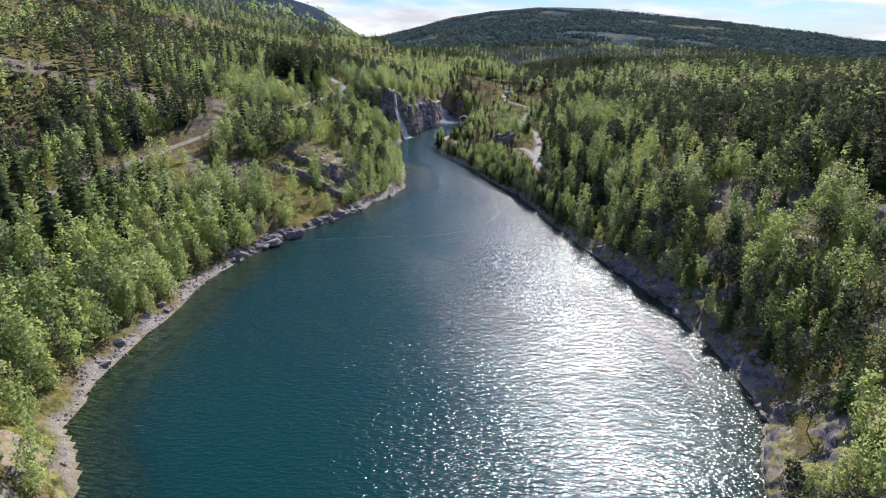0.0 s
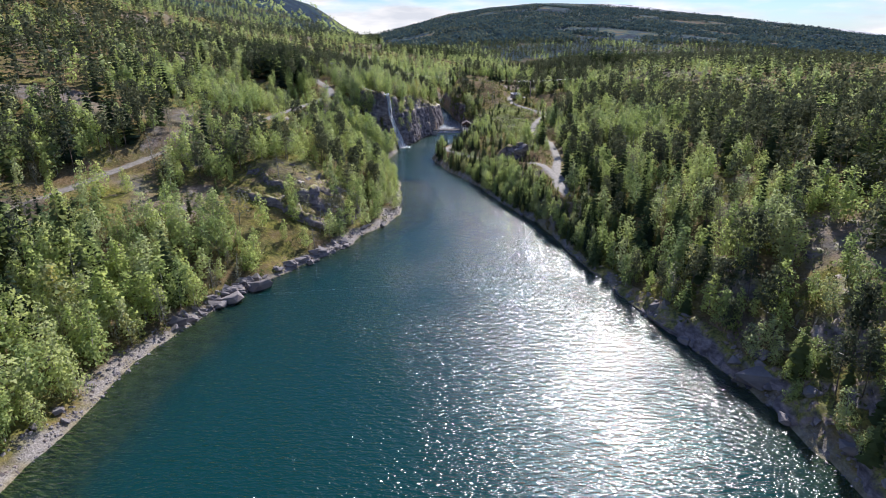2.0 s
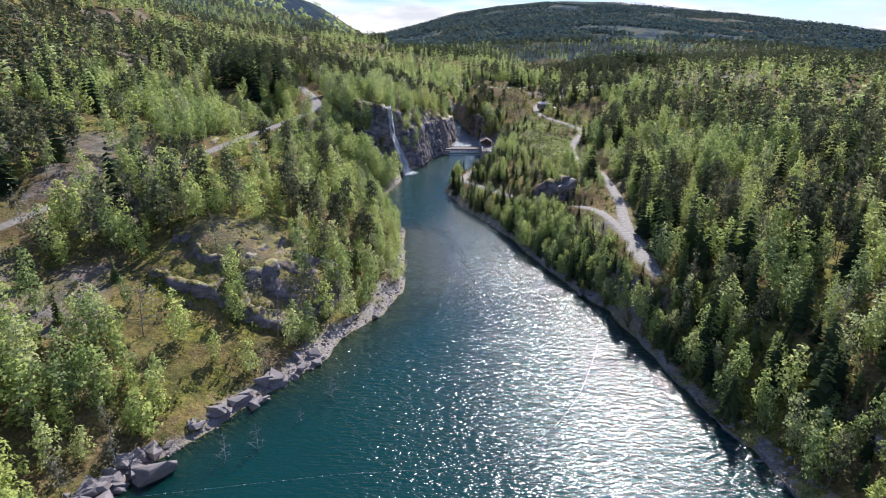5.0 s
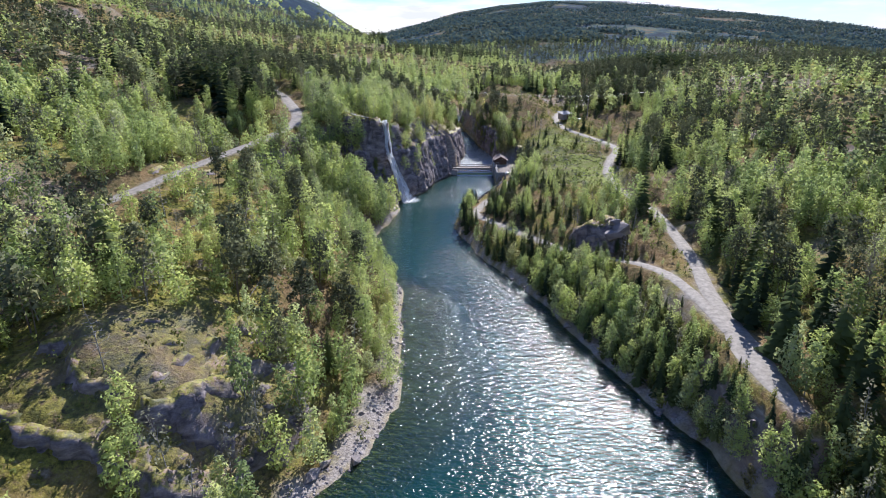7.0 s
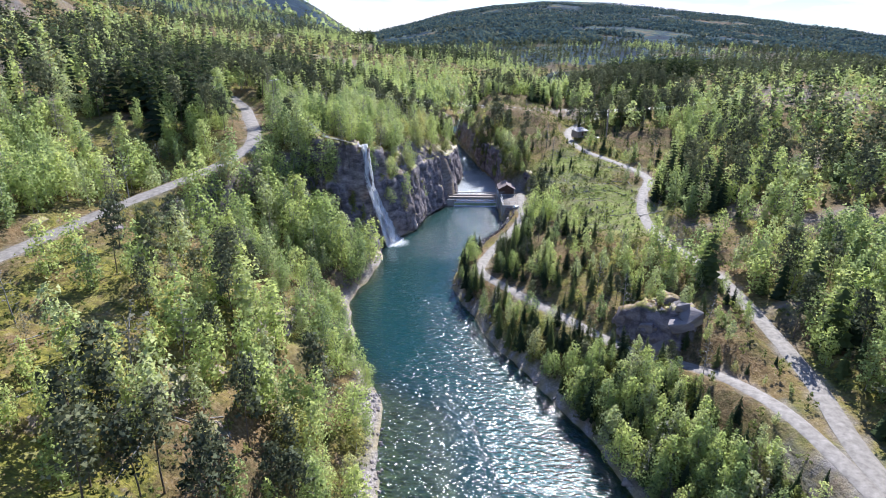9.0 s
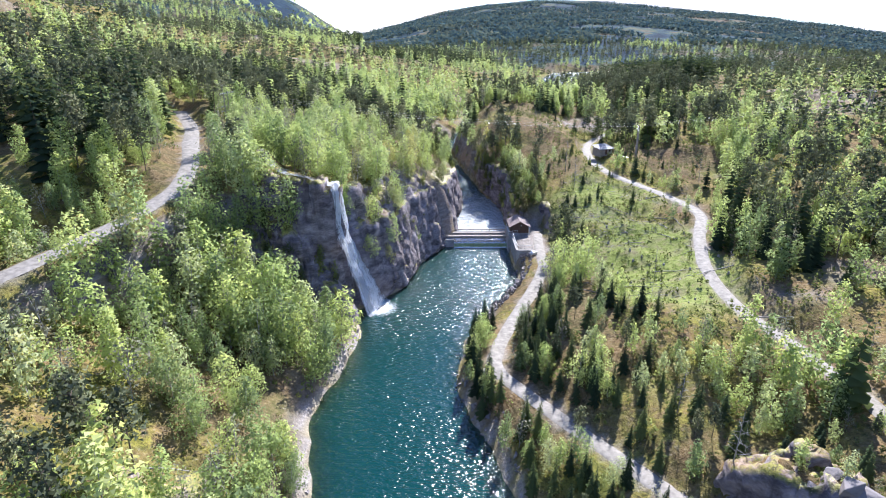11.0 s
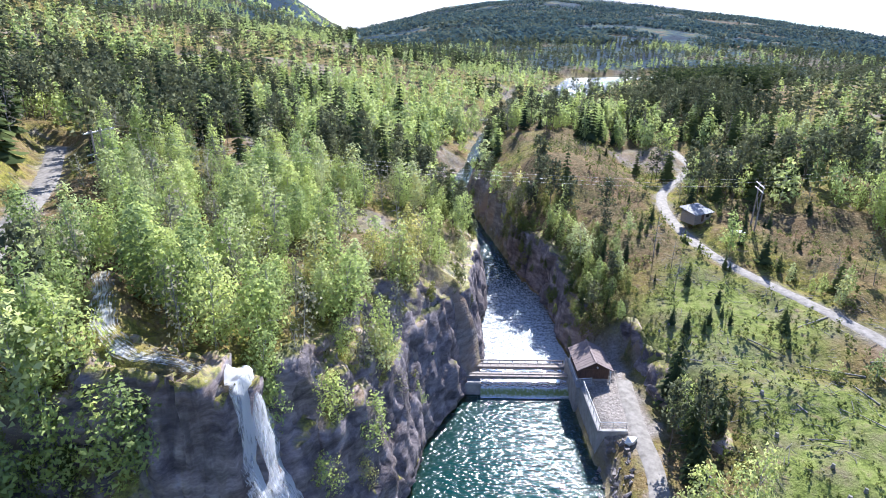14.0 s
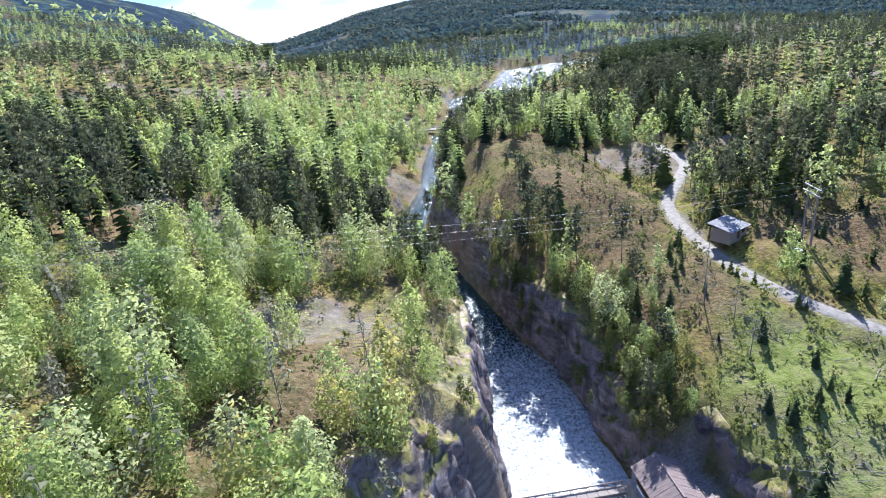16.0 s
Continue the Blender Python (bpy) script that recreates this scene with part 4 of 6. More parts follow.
def pine(r, height, leaves, size, clumps=13, sides=5):
    """A tall bare trunk with a loose, layered, grey-green crown."""
    line = trunk_line(height * 0.97, height * 0.05, r, 7 if sides > 3 else 4)
    wood = [tube(line, 0.011 * height * np.linspace(1.15, 0.2, len(line)), sides)]
    cents, rads = [], []
    for k in range(clumps):
        s = 0.42 + 0.57 * (k + r.uniform(0, 0.8)) / clumps
        ang, rad = k * 2.4 + r.uniform(-0.5, 0.5), height * 0.17 * (1.12 - s) ** 0.6 * r.uniform(0.35, 1.25)
        root = np.array([np.interp(s * height, line[:, 2], line[:, 0]), np.interp(s * height, line[:, 2], line[:, 1]), s * height])
        at = root + [rad * np.cos(ang), rad * np.sin(ang), 0.25 * rad]
        if rad > 0.06 * height and sides > 3:
            wood.append(tube(np.stack([root, at]), 0.004 * height * np.array([1, 0.4]), 3))
        cents.append(at)
        rads.append(height * r.uniform(0.05, 0.09))
    rads = np.array(rads)
    pick = r.integers(0, clumps, leaves)
    off = r.normal(size=(leaves, 3)) * rads[pick][:, None] * 0.62
    off[:, 2] *= 0.55
    ball = off / (rads[pick][:, None] + 1e-9)
    return merge(wood), sprays(np.array(cents)[pick] + off, size, r, ball * 0.5, ball * [1, 1, 1.4] + [0, 0, 0.45])


def snag(r, height, boughs=16):
    """A dead tree: trunk and bare, forked, bleached boughs."""
    line = trunk_line(height, height * 0.06, r)
    wood = [tube(line, 0.014 * height * np.linspace(1.1, 0.15, len(line)), 5)]
    for k in range(boughs):
        s = 0.3 + 0.66 * k / boughs
        ang, L = k * 2.4 + r.uniform(-0.4, 0.4), height * 0.28 * (1.15 - s) * r.uniform(0.6, 1.3)
        root = np.array([np.interp(s * height, line[:, 2], line[:, 0]), np.interp(s * height, line[:, 2], line[:, 1]), s * height])
        d = np.array([np.cos(ang), np.sin(ang), r.uniform(-0.1, 0.5)])
        tip = root + d * L
        wood.append(tube(np.stack([root, root + d * L * 0.5 + [0, 0, 0.05 * L], tip]), 0.005 * height * np.array([1, 0.6, 0.15]), 3))
        side = np.array([-d[1], d[0], 0.3]) * L * 0.45
        for q in (-1, 1):
            wood.append(tube(np.stack([root + d * L * 0.55, root + d * L * 0.75 + side * q]), 0.003 * height * np.array([1, 0.2]), 3))
    return merge(wood)


# where trees stand, and of what kind
def cover(x, y):
    """How thickly trees stand, 0 to 1, and the share of conifers, by place."""
    z, d, side, far, _ = terrain(x, y)
    thick = 0.78 + fbm(x, y, 20, 3, 101) * 1.25
    thick = thick - meadow_mask(x, y) * 1.5 - 0.55 * rock_mask(x, y)
    for line, half in TRACKS:
        b, _h = near_line(x, y, line)
        wide = half + np.where((np.abs(y - 200) < 12) & (x > 0), 1.0, 0.0) if half == 1.25 else half
        clear = np.where(y < 225, 0.5, 1.3)
        if half == 1.7:
            below = x - np.interp(y, line[:, 1], line[:, 0])
            clear = np.where(below > 0, np.where(y < 268, 7.0, 3.2), 3.0)
        thick = np.where(b < wide + clear, 0, thick)
    b, _h = near_line(x, y, STREAM)
    thick = np.where(b < np.where(x > -41, 3.0, 1.5), 0, thick)
    thick = np.where(d < 1.0 + np.where(side, np.where((y > 148) & (y < 206), 3.4, 1.6 * (y < 200)), 0.2), 0, thick)
    e = 1.2
    slope = np.hypot(terrain(x + e, y)[0] - z, terrain(x, y + e)[0] - z) / e
    thick = np.where((slope > 1.5) & ~((~side) & (y > 60) & (y < 260)) & ~(side & (y < 301)) & ~(y > 378) & ~((~side) & (y > 344) & (d > 3.5)), thick * 0.12, thick)
    thick = thick - 1.1 * np.exp(-(((x + 41) / 16) ** 2 + ((y - 183) / 19) ** 2) ** 2) - 0.42 * np.exp(-(((x + 46) / 18) ** 2 + ((y - 232) / 26) ** 2) ** 2)
    thick = thick - 0.95 * np.exp(-(((x - 22) / 19) ** 2 + ((y - 410) / 36) ** 2) ** 2) - 0.4 * np.exp(-(((x - 24) / 13) ** 2 + ((y - 366) / 16) ** 2) ** 2) - 0.35 * np.exp(-(((x - 27) / 8) ** 2 + ((y - 346) / 12) ** 2) ** 2) - 0.75 * np.exp(-(((x - 60) / 13) ** 2 + ((y - 378) / 13) ** 2) ** 2)
    thick = thick - 0.6 * np.exp(-(((x - 47) / 7) ** 2 + ((y - 366) / 7) ** 2) ** 2) - 0.22 * smooth((x - 55) / 12) * smooth((y - 330) / 40) - 0.3 * np.exp(-(((x - 75) / 20) ** 2 + ((y - 300) / 16) ** 2) ** 2)
    thick = np.where((np.abs(x - 11.5) < 6) & (np.abs(y - 338) < 11), 0, thick)
    thick = np.where((np.abs(x - 40.5) < 5.5) & (np.abs(y - 378) < 7.5), 0, thick)
    thick = np.where((np.abs(x - 52) < 5) & (np.abs(y - 366) < 7), 0, thick)
    con = 0.36 + fbm(x, y, 55, 3, 131) * 1.3
    con = con + np.where(side, np.where(d > 75, 0.27, -0.1), 0.05)
    con = con + 0.5 * np.exp(-(((x - 20) / 14) ** 2 + ((y - 412) / 36) ** 2))
    con = np.where((x < -8) & (x > -58) & (y > 318) & (y < 372), con - 0.45, con)
    bank = (~side) & (y > 150) & (y < 242) & (d < 12) & (d > 0.5)
    thick = np.where(bank & (thick > 0), 0.95, thick)
    rear = (x > 15.5) & (x < 24) & (y > 316) & (y < 362)
    thick, con = np.where(rear & (thick > 0) & (y < 346), np.maximum(thick, 0.55), thick), np.where(rear, con + 0.2, con)
    grove = side & (y > 278) & (y < 293.5) & (d > 0.8) & (d < 16)
    con, thick = np.where(grove, con - 0.6, con), np.where(grove, 1.0, thick)
    slope_wood = side & (y > 274) & (y < 309) & (d > np.where(y > 296, 12, 11)) & (d < 31) & (near_line(x, y, TRACKS[2][0])[0] > 3.0)
    thick, con = np.where(slope_wood, 0.8, thick), np.where(slope_wood, -1.0, con)
    face = side & (y > 296) & (y < 312) & (d < np.where(z > 14, 8, 12))
    thick = np.where(face, 0, thick)
    thick = np.where(near_line(x, y, STREAM)[0] < 2.4, 0, thick)
    con = np.where(side & (x > -62) & (y > 315) & (y < 380), -1.0, con)
    con = np.where(side & (x > -85) & (y >= 380) & (y < 428), np.maximum(con, 0.66), con) - np.where(side & (y >= 428), 0.12, 0)
    rim = side & (x > -58) & (y > 284) & (y < 332)
    con, thick = np.where(rim, con - 0.5, con), np.where(rim & (thick > 0), np.maximum(thick, 0.95), thick)
    strand = side & (y < 142) & (y > 55) & (d > 3.4) & (d < 45)
    thick = np.where(strand & (thick > -0.4), np.maximum(thick, 0.85), thick)
    young = (~side) & (x < 30) & (y > 240) & (y < 300) & (d > 0.6) & (d < 26)
    con, thick = np.where(young, 0.72, con), np.where(young & (thick > 0), np.maximum(thick, 0.85), thick)
    thick = np.where((np.abs(x - 25) < 6) & (y > 242) & (y < 256), np.minimum(thick, 0.15), thick)
    gorge_rim = (~side) & (y > 346) & (y < 386) & (d > 2.0) & (d < 9)
    con, thick = np.where(gorge_rim, 0.3, con), np.where(gorge_rim, np.maximum(thick, 0.9), thick)
    con = np.where(side & (d < 32) & (y > 138) & (y < 186), con - 0.3, con)
    lee = (~side) & (d < 15) & (y > 150) & (y < 245)
    con = np.where(lee, 0.42, con)
    con = np.where((x > 13) & (x < 34) & (y > 338) & (y < 372), 0.25, con)
    con = con + 0.3 * smooth((x - 50) / 15) * smooth((y - 365) / 30)
    con = np.where((~side) & (d > 9) & (y < 235), con + 0.2, con)
    con = np.where((x > 24) & (x < 54) & (y > 328) & (y < 364), 0.3, con)
    con = np.where((x > 38) & (x < 80) & (y > 383) & (y < 432), np.maximum(con, 0.75), con)
    con = np.where(side & (d < 38) & (y < 310), con - np.where(y < 145, -0.06, 0.24), con)
    con = con + 0.5 * np.exp(-(((x - 40) / 9) ** 2 + ((y - 372) / 9) ** 2))
    crags = ((~side) & (x < 75) | side & (d < 16)) & (y > 20) & (y < 64)
    thick, con = np.where(crags, 0.45 * thick, thick), np.where(crags, con + 0.2, con)
    verge = (~side) & (near_line(x, y, TRACKS[0][0])[0] < 4.2) & (y < 216)
    thick = np.where(verge & (x < np.interp(y, TRACKS[0][0][:, 1], TRACKS[0][0][:, 0])), np.minimum(thick, 0.5), thick)
    con = con + 0.25 * smooth((x - 45) / 20) * smooth((y - 395) / 30)
    thick = thick - 0.5 * np.exp(-(((x - 55) / 14) ** 2 + ((y - 362) / 20) ** 2) ** 2)
    thick = np.where(side & (d < 7) & (y > 392) & (y < 480), 0.1 * thick, thick)
    con = con - 0.04 * ((~side) & (d > 30) & (y > 220) & (y < 380)) - 0.2 * (side & (d > 8) & (d < 62) & (y > 145) & (y < 300) & ((y < 200) | (y > 262)))
    strip = (~side) & (x > 27) & (x < 54) & (y > 188) & (y < 266) & (np.minimum(near_line(x, y, TRACKS[0][0])[0], near_line(x, y, TRACKS[1][0])[0]) > 2.0)
    thick, con = np.where(strip, np.maximum(thick, 0.85), thick), np.where(strip, 0.45, con)
    ledges = side & (x > -66) & (y > 205) & (y < 262) & (d > 9)
    thick, con = np.where(ledges, thick - 0.22, thick), np.where(ledges, con + 0.12, con)
    near_bank = (~side) & (y > 64) & (y < 152) & (d > 1.8) & (d < 14)
    thick, con = np.where(near_bank, np.maximum(thick, 0.82), thick), np.where(near_bank, np.maximum(con, 0.4), con)
    stony = (~side) & (y > 288) & (y < 331) & (x < np.interp(y, TRACKS[1][0][::-1, 1], TRACKS[1][0][::-1, 0]))
    thick = np.where(stony, -2.0, thick)
    return thick, con, z, d, side


def scatter(x0, x1, y0, y1, cell, r):
    nx, ny = int((x1 - x0) / cell), int((y1 - y0) / cell)
    a, b = np.meshgrid(np.arange(nx), np.arange(ny))
    x = x0 + (a.ravel() + r.uniform(0.05, 0.95, nx * ny)) * cell
    y = y0 + (b.ravel() + r.uniform(0.05, 0.95, nx * ny)) * cell
    return x, y


class Stand:
    """Trees gathered into joined meshes, a kind at a time."""

    def __init__(self):
        self.kinds = {}

    def add(self, kind, protos, x, y, z, h, r):
        """protos: list of (wood, leaves) of height 1."""
        vs, fs, ix, ns, ts, n = self.kinds.setdefault(kind, ([], [], [], [], [], [0]))
        which = r.integers(0, len(protos), len(x))
        tone = r.uniform(0.02, 1, len(x))
        for k, (wood, leaf) in enumerate(protos):
            sel = np.nonzero(which == k)[0]
            if not len(sel):
                continue
            pv = np.concatenate([wood[0], leaf[0]])
            pn = np.concatenate([wood[2], leaf[2]])
            pf = np.concatenate([halved(wood[1]), halved(leaf[1]) + len(wood[0])])
            ang = r.uniform(0, 2 * np.pi, len(sel))[:, None]
            wide = (r.uniform(0.8, 1.25, len(sel)) * h[sel])[:, None]
            c, s = np.cos(ang), np.sin(ang)
            px = x[sel][:, None] + (pv[:, 0] * c - pv[:, 1] * s) * wide
            py = y[sel][:, None] + (pv[:, 0] * s + pv[:, 1] * c) * wide
            pz = z[sel][:, None] + pv[:, 2] * h[sel][:, None]
            vs.append(np.stack([px, py, pz], 2).reshape(-1, 3))
            ns.append(np.stack([pn[:, 0] * c - pn[:, 1] * s, pn[:, 0] * s + pn[:, 1] * c, pn[:, 2] + 0 * c], 2).reshape(-1, 3).astype(np.float32))
            ts.append(np.repeat(tone[sel], len(pv)))
            fs.append((pf[None] + (np.arange(len(sel)) * len(pv))[:, None, None] + n[0]).reshape(-1, 3))
            ix.append(np.tile(np.concatenate([np.zeros(len(halved(wood[1]))), np.ones(len(halved(leaf[1])))]), len(sel)))
            n[0] += len(sel) * len(pv)

    def build(self, tags):
        for kind, (vs, fs, ix, ns, ts, n) in self.kinds.items():
            mats, label, cat = tags[kind]
            mesh = mesh_of(kind, np.concatenate(vs), np.concatenate(fs), mats, True, np.concatenate(ix), np.concatenate(ns))
            set_attr(mesh, "tone", np.concatenate(ts))
            tagged(new(kind, mesh), label, cat, kind="stuff")


r = np.random.default_rng(3)
MID = {
    "finest_birch": [broadleaf(r, 1.0, 1350, 0.0200, 0.27, 0.06, 34, 0, sides=3) for _ in range(7)],
    "fine_birch": [broadleaf(r, 1.0, 620, 0.0275, 0.27, 0.07, 24, 0, sides=3) for _ in range(7)],
    "birch": [broadleaf(r, 1.0, 230, 0.045, 0.27, 0.08, 18, 0, sides=3) for _ in range(7)],
    "bud": [broadleaf(r, 1.0, 170, 0.024, 0.24, 0.2, 16, 6, sides=3) for _ in range(4)],
    "spruce": [spruce(r, 1.0, 14, 8, 0.17, sides=3) for _ in range(5)],
    "pine": [pine(r, 1.0, 190, 0.032, 15, sides=3) for _ in range(6)],
    "shrub": [broadleaf(r, 1.0, 36, 0.10, 0.5, 0.1, 8, 0, sides=3) for _ in range(5)],
}
LOW = {
    "birch": [broadleaf(r, 1.0, 46, 0.082, 0.25, 0.08, 12, 0) for _ in range(5)],
    "spruce": [spruce(r, 1.0, 7, 5, 0.17, sides=3) for _ in range(4)],
    "pine": [pine(r, 1.0, 34, 0.064, 10, sides=3) for _ in range(5)],
}
NO_WOOD = (np.zeros((0, 3)), np.zeros((0, 4), int), np.zeros((0, 3)))
for k in ("birch", "spruce"):
    LOW[k] = [(NO_WOOD, lf) for _, lf in LOW[k]]

TUFTS = [broadleaf(r, 1.0, 16, 0.26, 0.8, 0.1, 5, 0, sides=3) for _ in range(4)]
wood_all, singles = Stand(), []

# the near slopes
x, y = scatter(-125, 110, 20, 530, 2.95, r)
bx, by = scatter(8, 36, 150, 242, 1.8, r)
qx, qy = scatter(-8, 30, 240, 300, 2.0, r)
bx, by = np.concatenate([bx, qx]), np.concatenate([by, qy])
x, y = np.concatenate([x, bx]), np.concatenate([y, by])
thick, con, z, d, side = cover(x, y)
extra = np.arange(len(x)) >= len(x) - len(bx)
near_road = near_line(x, y, TRACKS[0][0])[0]
thick = np.where(extra, np.where((d < np.where(y > 240, 16, 12)) & (d > 0.8) & (near_road > 2.7) & (near_line(x, y, TRACKS[1][0])[0] > 1.9) & ~side, np.where(y > 240, 0.6, 0.9), -1), thick)
u = r.uniform(size=len(x))
keep = (u < thick) & (d < 118)
x, y, z, d, side, con, thick = [a[keep] for a in (x, y, z, d, side, con, thick)]
pick = r.uniform(size=len(x))
is_con = pick < con
tall = r.uniform(size=len(x)) ** 0.8
pine_share = np.clip(0.35 + fbm(x, y, 40, 3, 151) * 1.2 + np.where(d > 60, 0.15, 0) + np.where(~side & (y < 260), 0.25, 0) + 0.8 * np.exp(-(((x - 20) / 16) ** 2 + ((y - 412) / 36) ** 2)) + 0.5 * np.exp(-(((x + 46) / 18) ** 2 + ((y - 228) / 30) ** 2)), 0.05, 0.95)
pine_share = np.where((~side) & (d < 26) & (y > 150) & (y < 300), 0.06, pine_share)
is_pine = is_con & (r.uniform(size=len(x)) < pine_share)
is_spruce = is_con & ~is_pine
is_birch = ~is_con
is_bud = is_birch & (r.uniform(size=len(x)) < np.where(side & (y > 315) & (y < 400), 0.22, 0.13))
is_birch &= ~is_bud
H = np.where(is_pine, 7.5 + 5.0 * tall, np.where(is_spruce, 4.0 + 8.5 * tall ** 1.6, 4.6 + 5.4 * tall ** 1.3))
H = np.where(side & (d > 12) & is_spruce, H * 1.25, H)
H = H * np.clip(0.72 + d / 30, 0.6, 1.0)
H = np.where(side & (y < 138), H * 1.25, H)
H = np.where(side & (y > 279) & (y < 294) & (d < 16), 7.5 + 4 * tall, H)
H = np.where((x > 13) & (x < 34) & (y > 338) & (y < 372), H * 0.6, H)
H = np.where((~side) & (x < 30) & (y > 240) & (y < 300), 3.0 + 2.8 * tall, H)
H = np.where((~side) & (y > 200) & (y < 262) & (x > 26) & (x < np.interp(y, TRACKS[0][0][:, 1], TRACKS[0][0][:, 0])), np.minimum(H, 2.2 + 1.8 * tall), H)
H = np.where(side & (y > 286) & (y < 309) & (d > 11) & (d < 31), 7.5 + 4.5 * tall, H)
bank_top = np.clip(11.0 - z, 1.3, 6.5)
H = np.where((~side) & (y > 150) & (y < 242) & (x < np.interp(y, TRACKS[0][0][:, 1], TRACKS[0][0][:, 0]) - 1), np.minimum(bank_top * (0.6 + 0.5 * tall), 6.5), H)
H = np.where((x > 22) & (x < 54) & (y > 328) & (y < 364), H * 0.5, H)


def plan_rank(x, y, d):
    """Nearness to the valley's middle: the trees that stand alone as things are chosen by it."""
    return d + 0.22 * np.abs(y - 290) + 4 * lattice(np.floor(x * 3), np.floor(y * 3), 3)


for name, mask, count in (("birch", is_birch, 280), ("spruce", is_spruce, 250), ("pine", is_pine, 160)):
    idx = np.nonzero(mask)[0]
    order = idx[np.argsort(plan_rank(x[idx], y[idx], d[idx]))]
    lone, rest = order[:count], order[count:]
    singles.append((name, x[lone], y[lone], z[lone], H[lone]))
    if name == "birch":
        close = (d[rest] < np.where(y[rest] > 150, 72, 36)) & (y[rest] > 22) & (y[rest] < 385)
        nearest = close & side[rest] & (y[rest] > 292)
        best, fine, rest = rest[nearest], rest[close & ~nearest], rest[~close]
        wood_all.add("birch_wood", MID["finest_birch"], x[best], y[best], z[best], H[best], r)
        wood_all.add("birch_wood", MID["fine_birch"], x[fine], y[fine], z[fine], H[fine], r)
    wood_all.add(name + "_wood", MID[name], x[rest], y[rest], z[rest], H[rest], r)
wood_all.add("budding_wood", MID["bud"], x[is_bud], y[is_bud], z[is_bud], H[is_bud], r)

# undergrowth between them
x, y = scatter(-80, 75, 45, 440, 2.4, r)
thick, con, z, d, side = cover(x, y)
keep = (r.uniform(size=len(x)) < 0.66 * np.clip(thick + 0.5, 0.5, 1)) & (thick > -1.4) & (d > 1.3) & (d < 70) & ~((np.abs(x - 11.5) < 6) & (np.abs(y - 338) < 11))
for line, half in TRACKS:
    keep &= near_line(x, y, line)[0] > half + np.where((np.abs(y - 200) < 12) & (x > 0), 1.9, 1.3)
keep &= near_line(x, y, STREAM)[0] > 1.7
x, y, z = x[keep], y[keep], z[keep]
wood_all.add("undergrowth", MID["shrub"], x, y, z, r.uniform(0.7, 2.4, len(x)), r)
# scrub over the clearing
x, y = scatter(16, 48, 268, 338, 1.25, r)
z, d = terrain(x, y)[0:2]
open_land = meadow_mask(x, y)
keep = r.uniform(size=len(x)) < np.where(open_land > 0.5, 0.30, 0.5) * smooth(0.6 + fbm(x, y, 7, 3, 171) * 2.2)
for line, half in TRACKS:
    keep &= near_line(x, y, line)[0] > half + 1.5
x, y, z, open_land = x[keep], y[keep], z[keep], open_land[keep]
wood_all.add("undergrowth", MID["shrub"], x, y, z, r.uniform(0.3, 0.9, len(x)) * np.where(open_land > 0.5, 0.9, 2.0), r)
# scrub and young spruces on the hill behind the intake house
x, y = scatter(10, 66, 336, 432, 1.55, r)
z, d, side = terrain(x, y)[0:3]
keep = (~side) & (d > 2.5) & (r.uniform(size=len(x)) < 0.62 * smooth(0.55 + fbm(x, y, 8, 3, 181) * 2.4)) & ~((np.abs(x - 11.5) < 6) & (np.abs(y - 338) < 11)) & ~((np.abs(x - 39) < 4) & (np.abs(y - 380) < 4.5))
for line, half in TRACKS:
    keep &= near_line(x, y, line)[0] > half + 0.9
x, y, z = x[keep], y[keep], z[keep]
young = r.uniform(size=len(x)) < np.where(y > 384, 0.05, 0.16)
wood_all.add("undergrowth", MID["shrub"], x[~young], y[~young], z[~young], r.uniform(0.5, 1.6, (~young).sum()), r)
wood_all.add("spruce_wood", MID["spruce"], x[young], y[young], z[young], r.uniform(1.5, 4.0, young.sum()), r)
# tufts of grass and seedlings in the clearing
x, y = scatter(16, 48, 284, 346, 0.95, r)
z = terrain(x, y)[0]
keep = (meadow_mask(x, y) > 0.25) & (r.uniform(size=len(x)) < 0.55 * smooth(0.5 + fbm(x, y, 5, 3, 191) * 2.6))
for line, half in TRACKS:
    keep &= near_line(x, y, line)[0] > half + 0.6
x, y, z = x[keep], y[keep], z[keep]
wood_all.add("undergrowth", TUFTS, x, y, z, r.uniform(0.25, 0.7, len(x)), r)
# thicket on the bank below the road
x, y = scatter(8, 37, 150, 244, 1.55, r)
z, d, side = terrain(x, y)[0:3]
keep = (d > 0.4) & (d < 12) & ~side & (r.uniform(size=len(x)) < 0.6)
for line, half in TRACKS:
    keep &= near_line(x, y, line)[0] > half + 0.7
x, y, z = x[keep], y[keep], z[keep]
by_road = near_line(x, y, TRACKS[0][0])[0] < 5
wood_all.add("undergrowth", MID["birch"][:4], x, y, z, r.uniform(1.4, 4.2, len(x)) * np.where(by_road, 0.55, 1.0), r)
# bushes that cling to the rock of the gorge and beside the falls
x, y = scatter(-36, 22, 293, 396, 1.7, r)
z, d, side = terrain(x, y)[0:3]
keep = (d > 1.6) & (d < np.where(side & (y < 311), 22, 11)) & (r.uniform(size=len(x)) < np.where(side, np.where(y < 312, 0.42, 0.13 + 0.22 * (d > 6.5)), 0.65)) & (side | (y > 346)) & (near_line(x, y, STREAM)[0] > 2.2) & ~((y > 305.5) & (y < 312.5) & side & (d < 9))
x, y, z = x[keep], y[keep], z[keep]
wood_all.add("undergrowth", [p for p in MID["fine_birch"][:3]], x - np.where(x > 2, 1.0, 0), y, z + 0.3, r.uniform(1.2, 3.6, len(x)) * np.where((x > 2) | (y < 312), 1.35, 1.0), r)

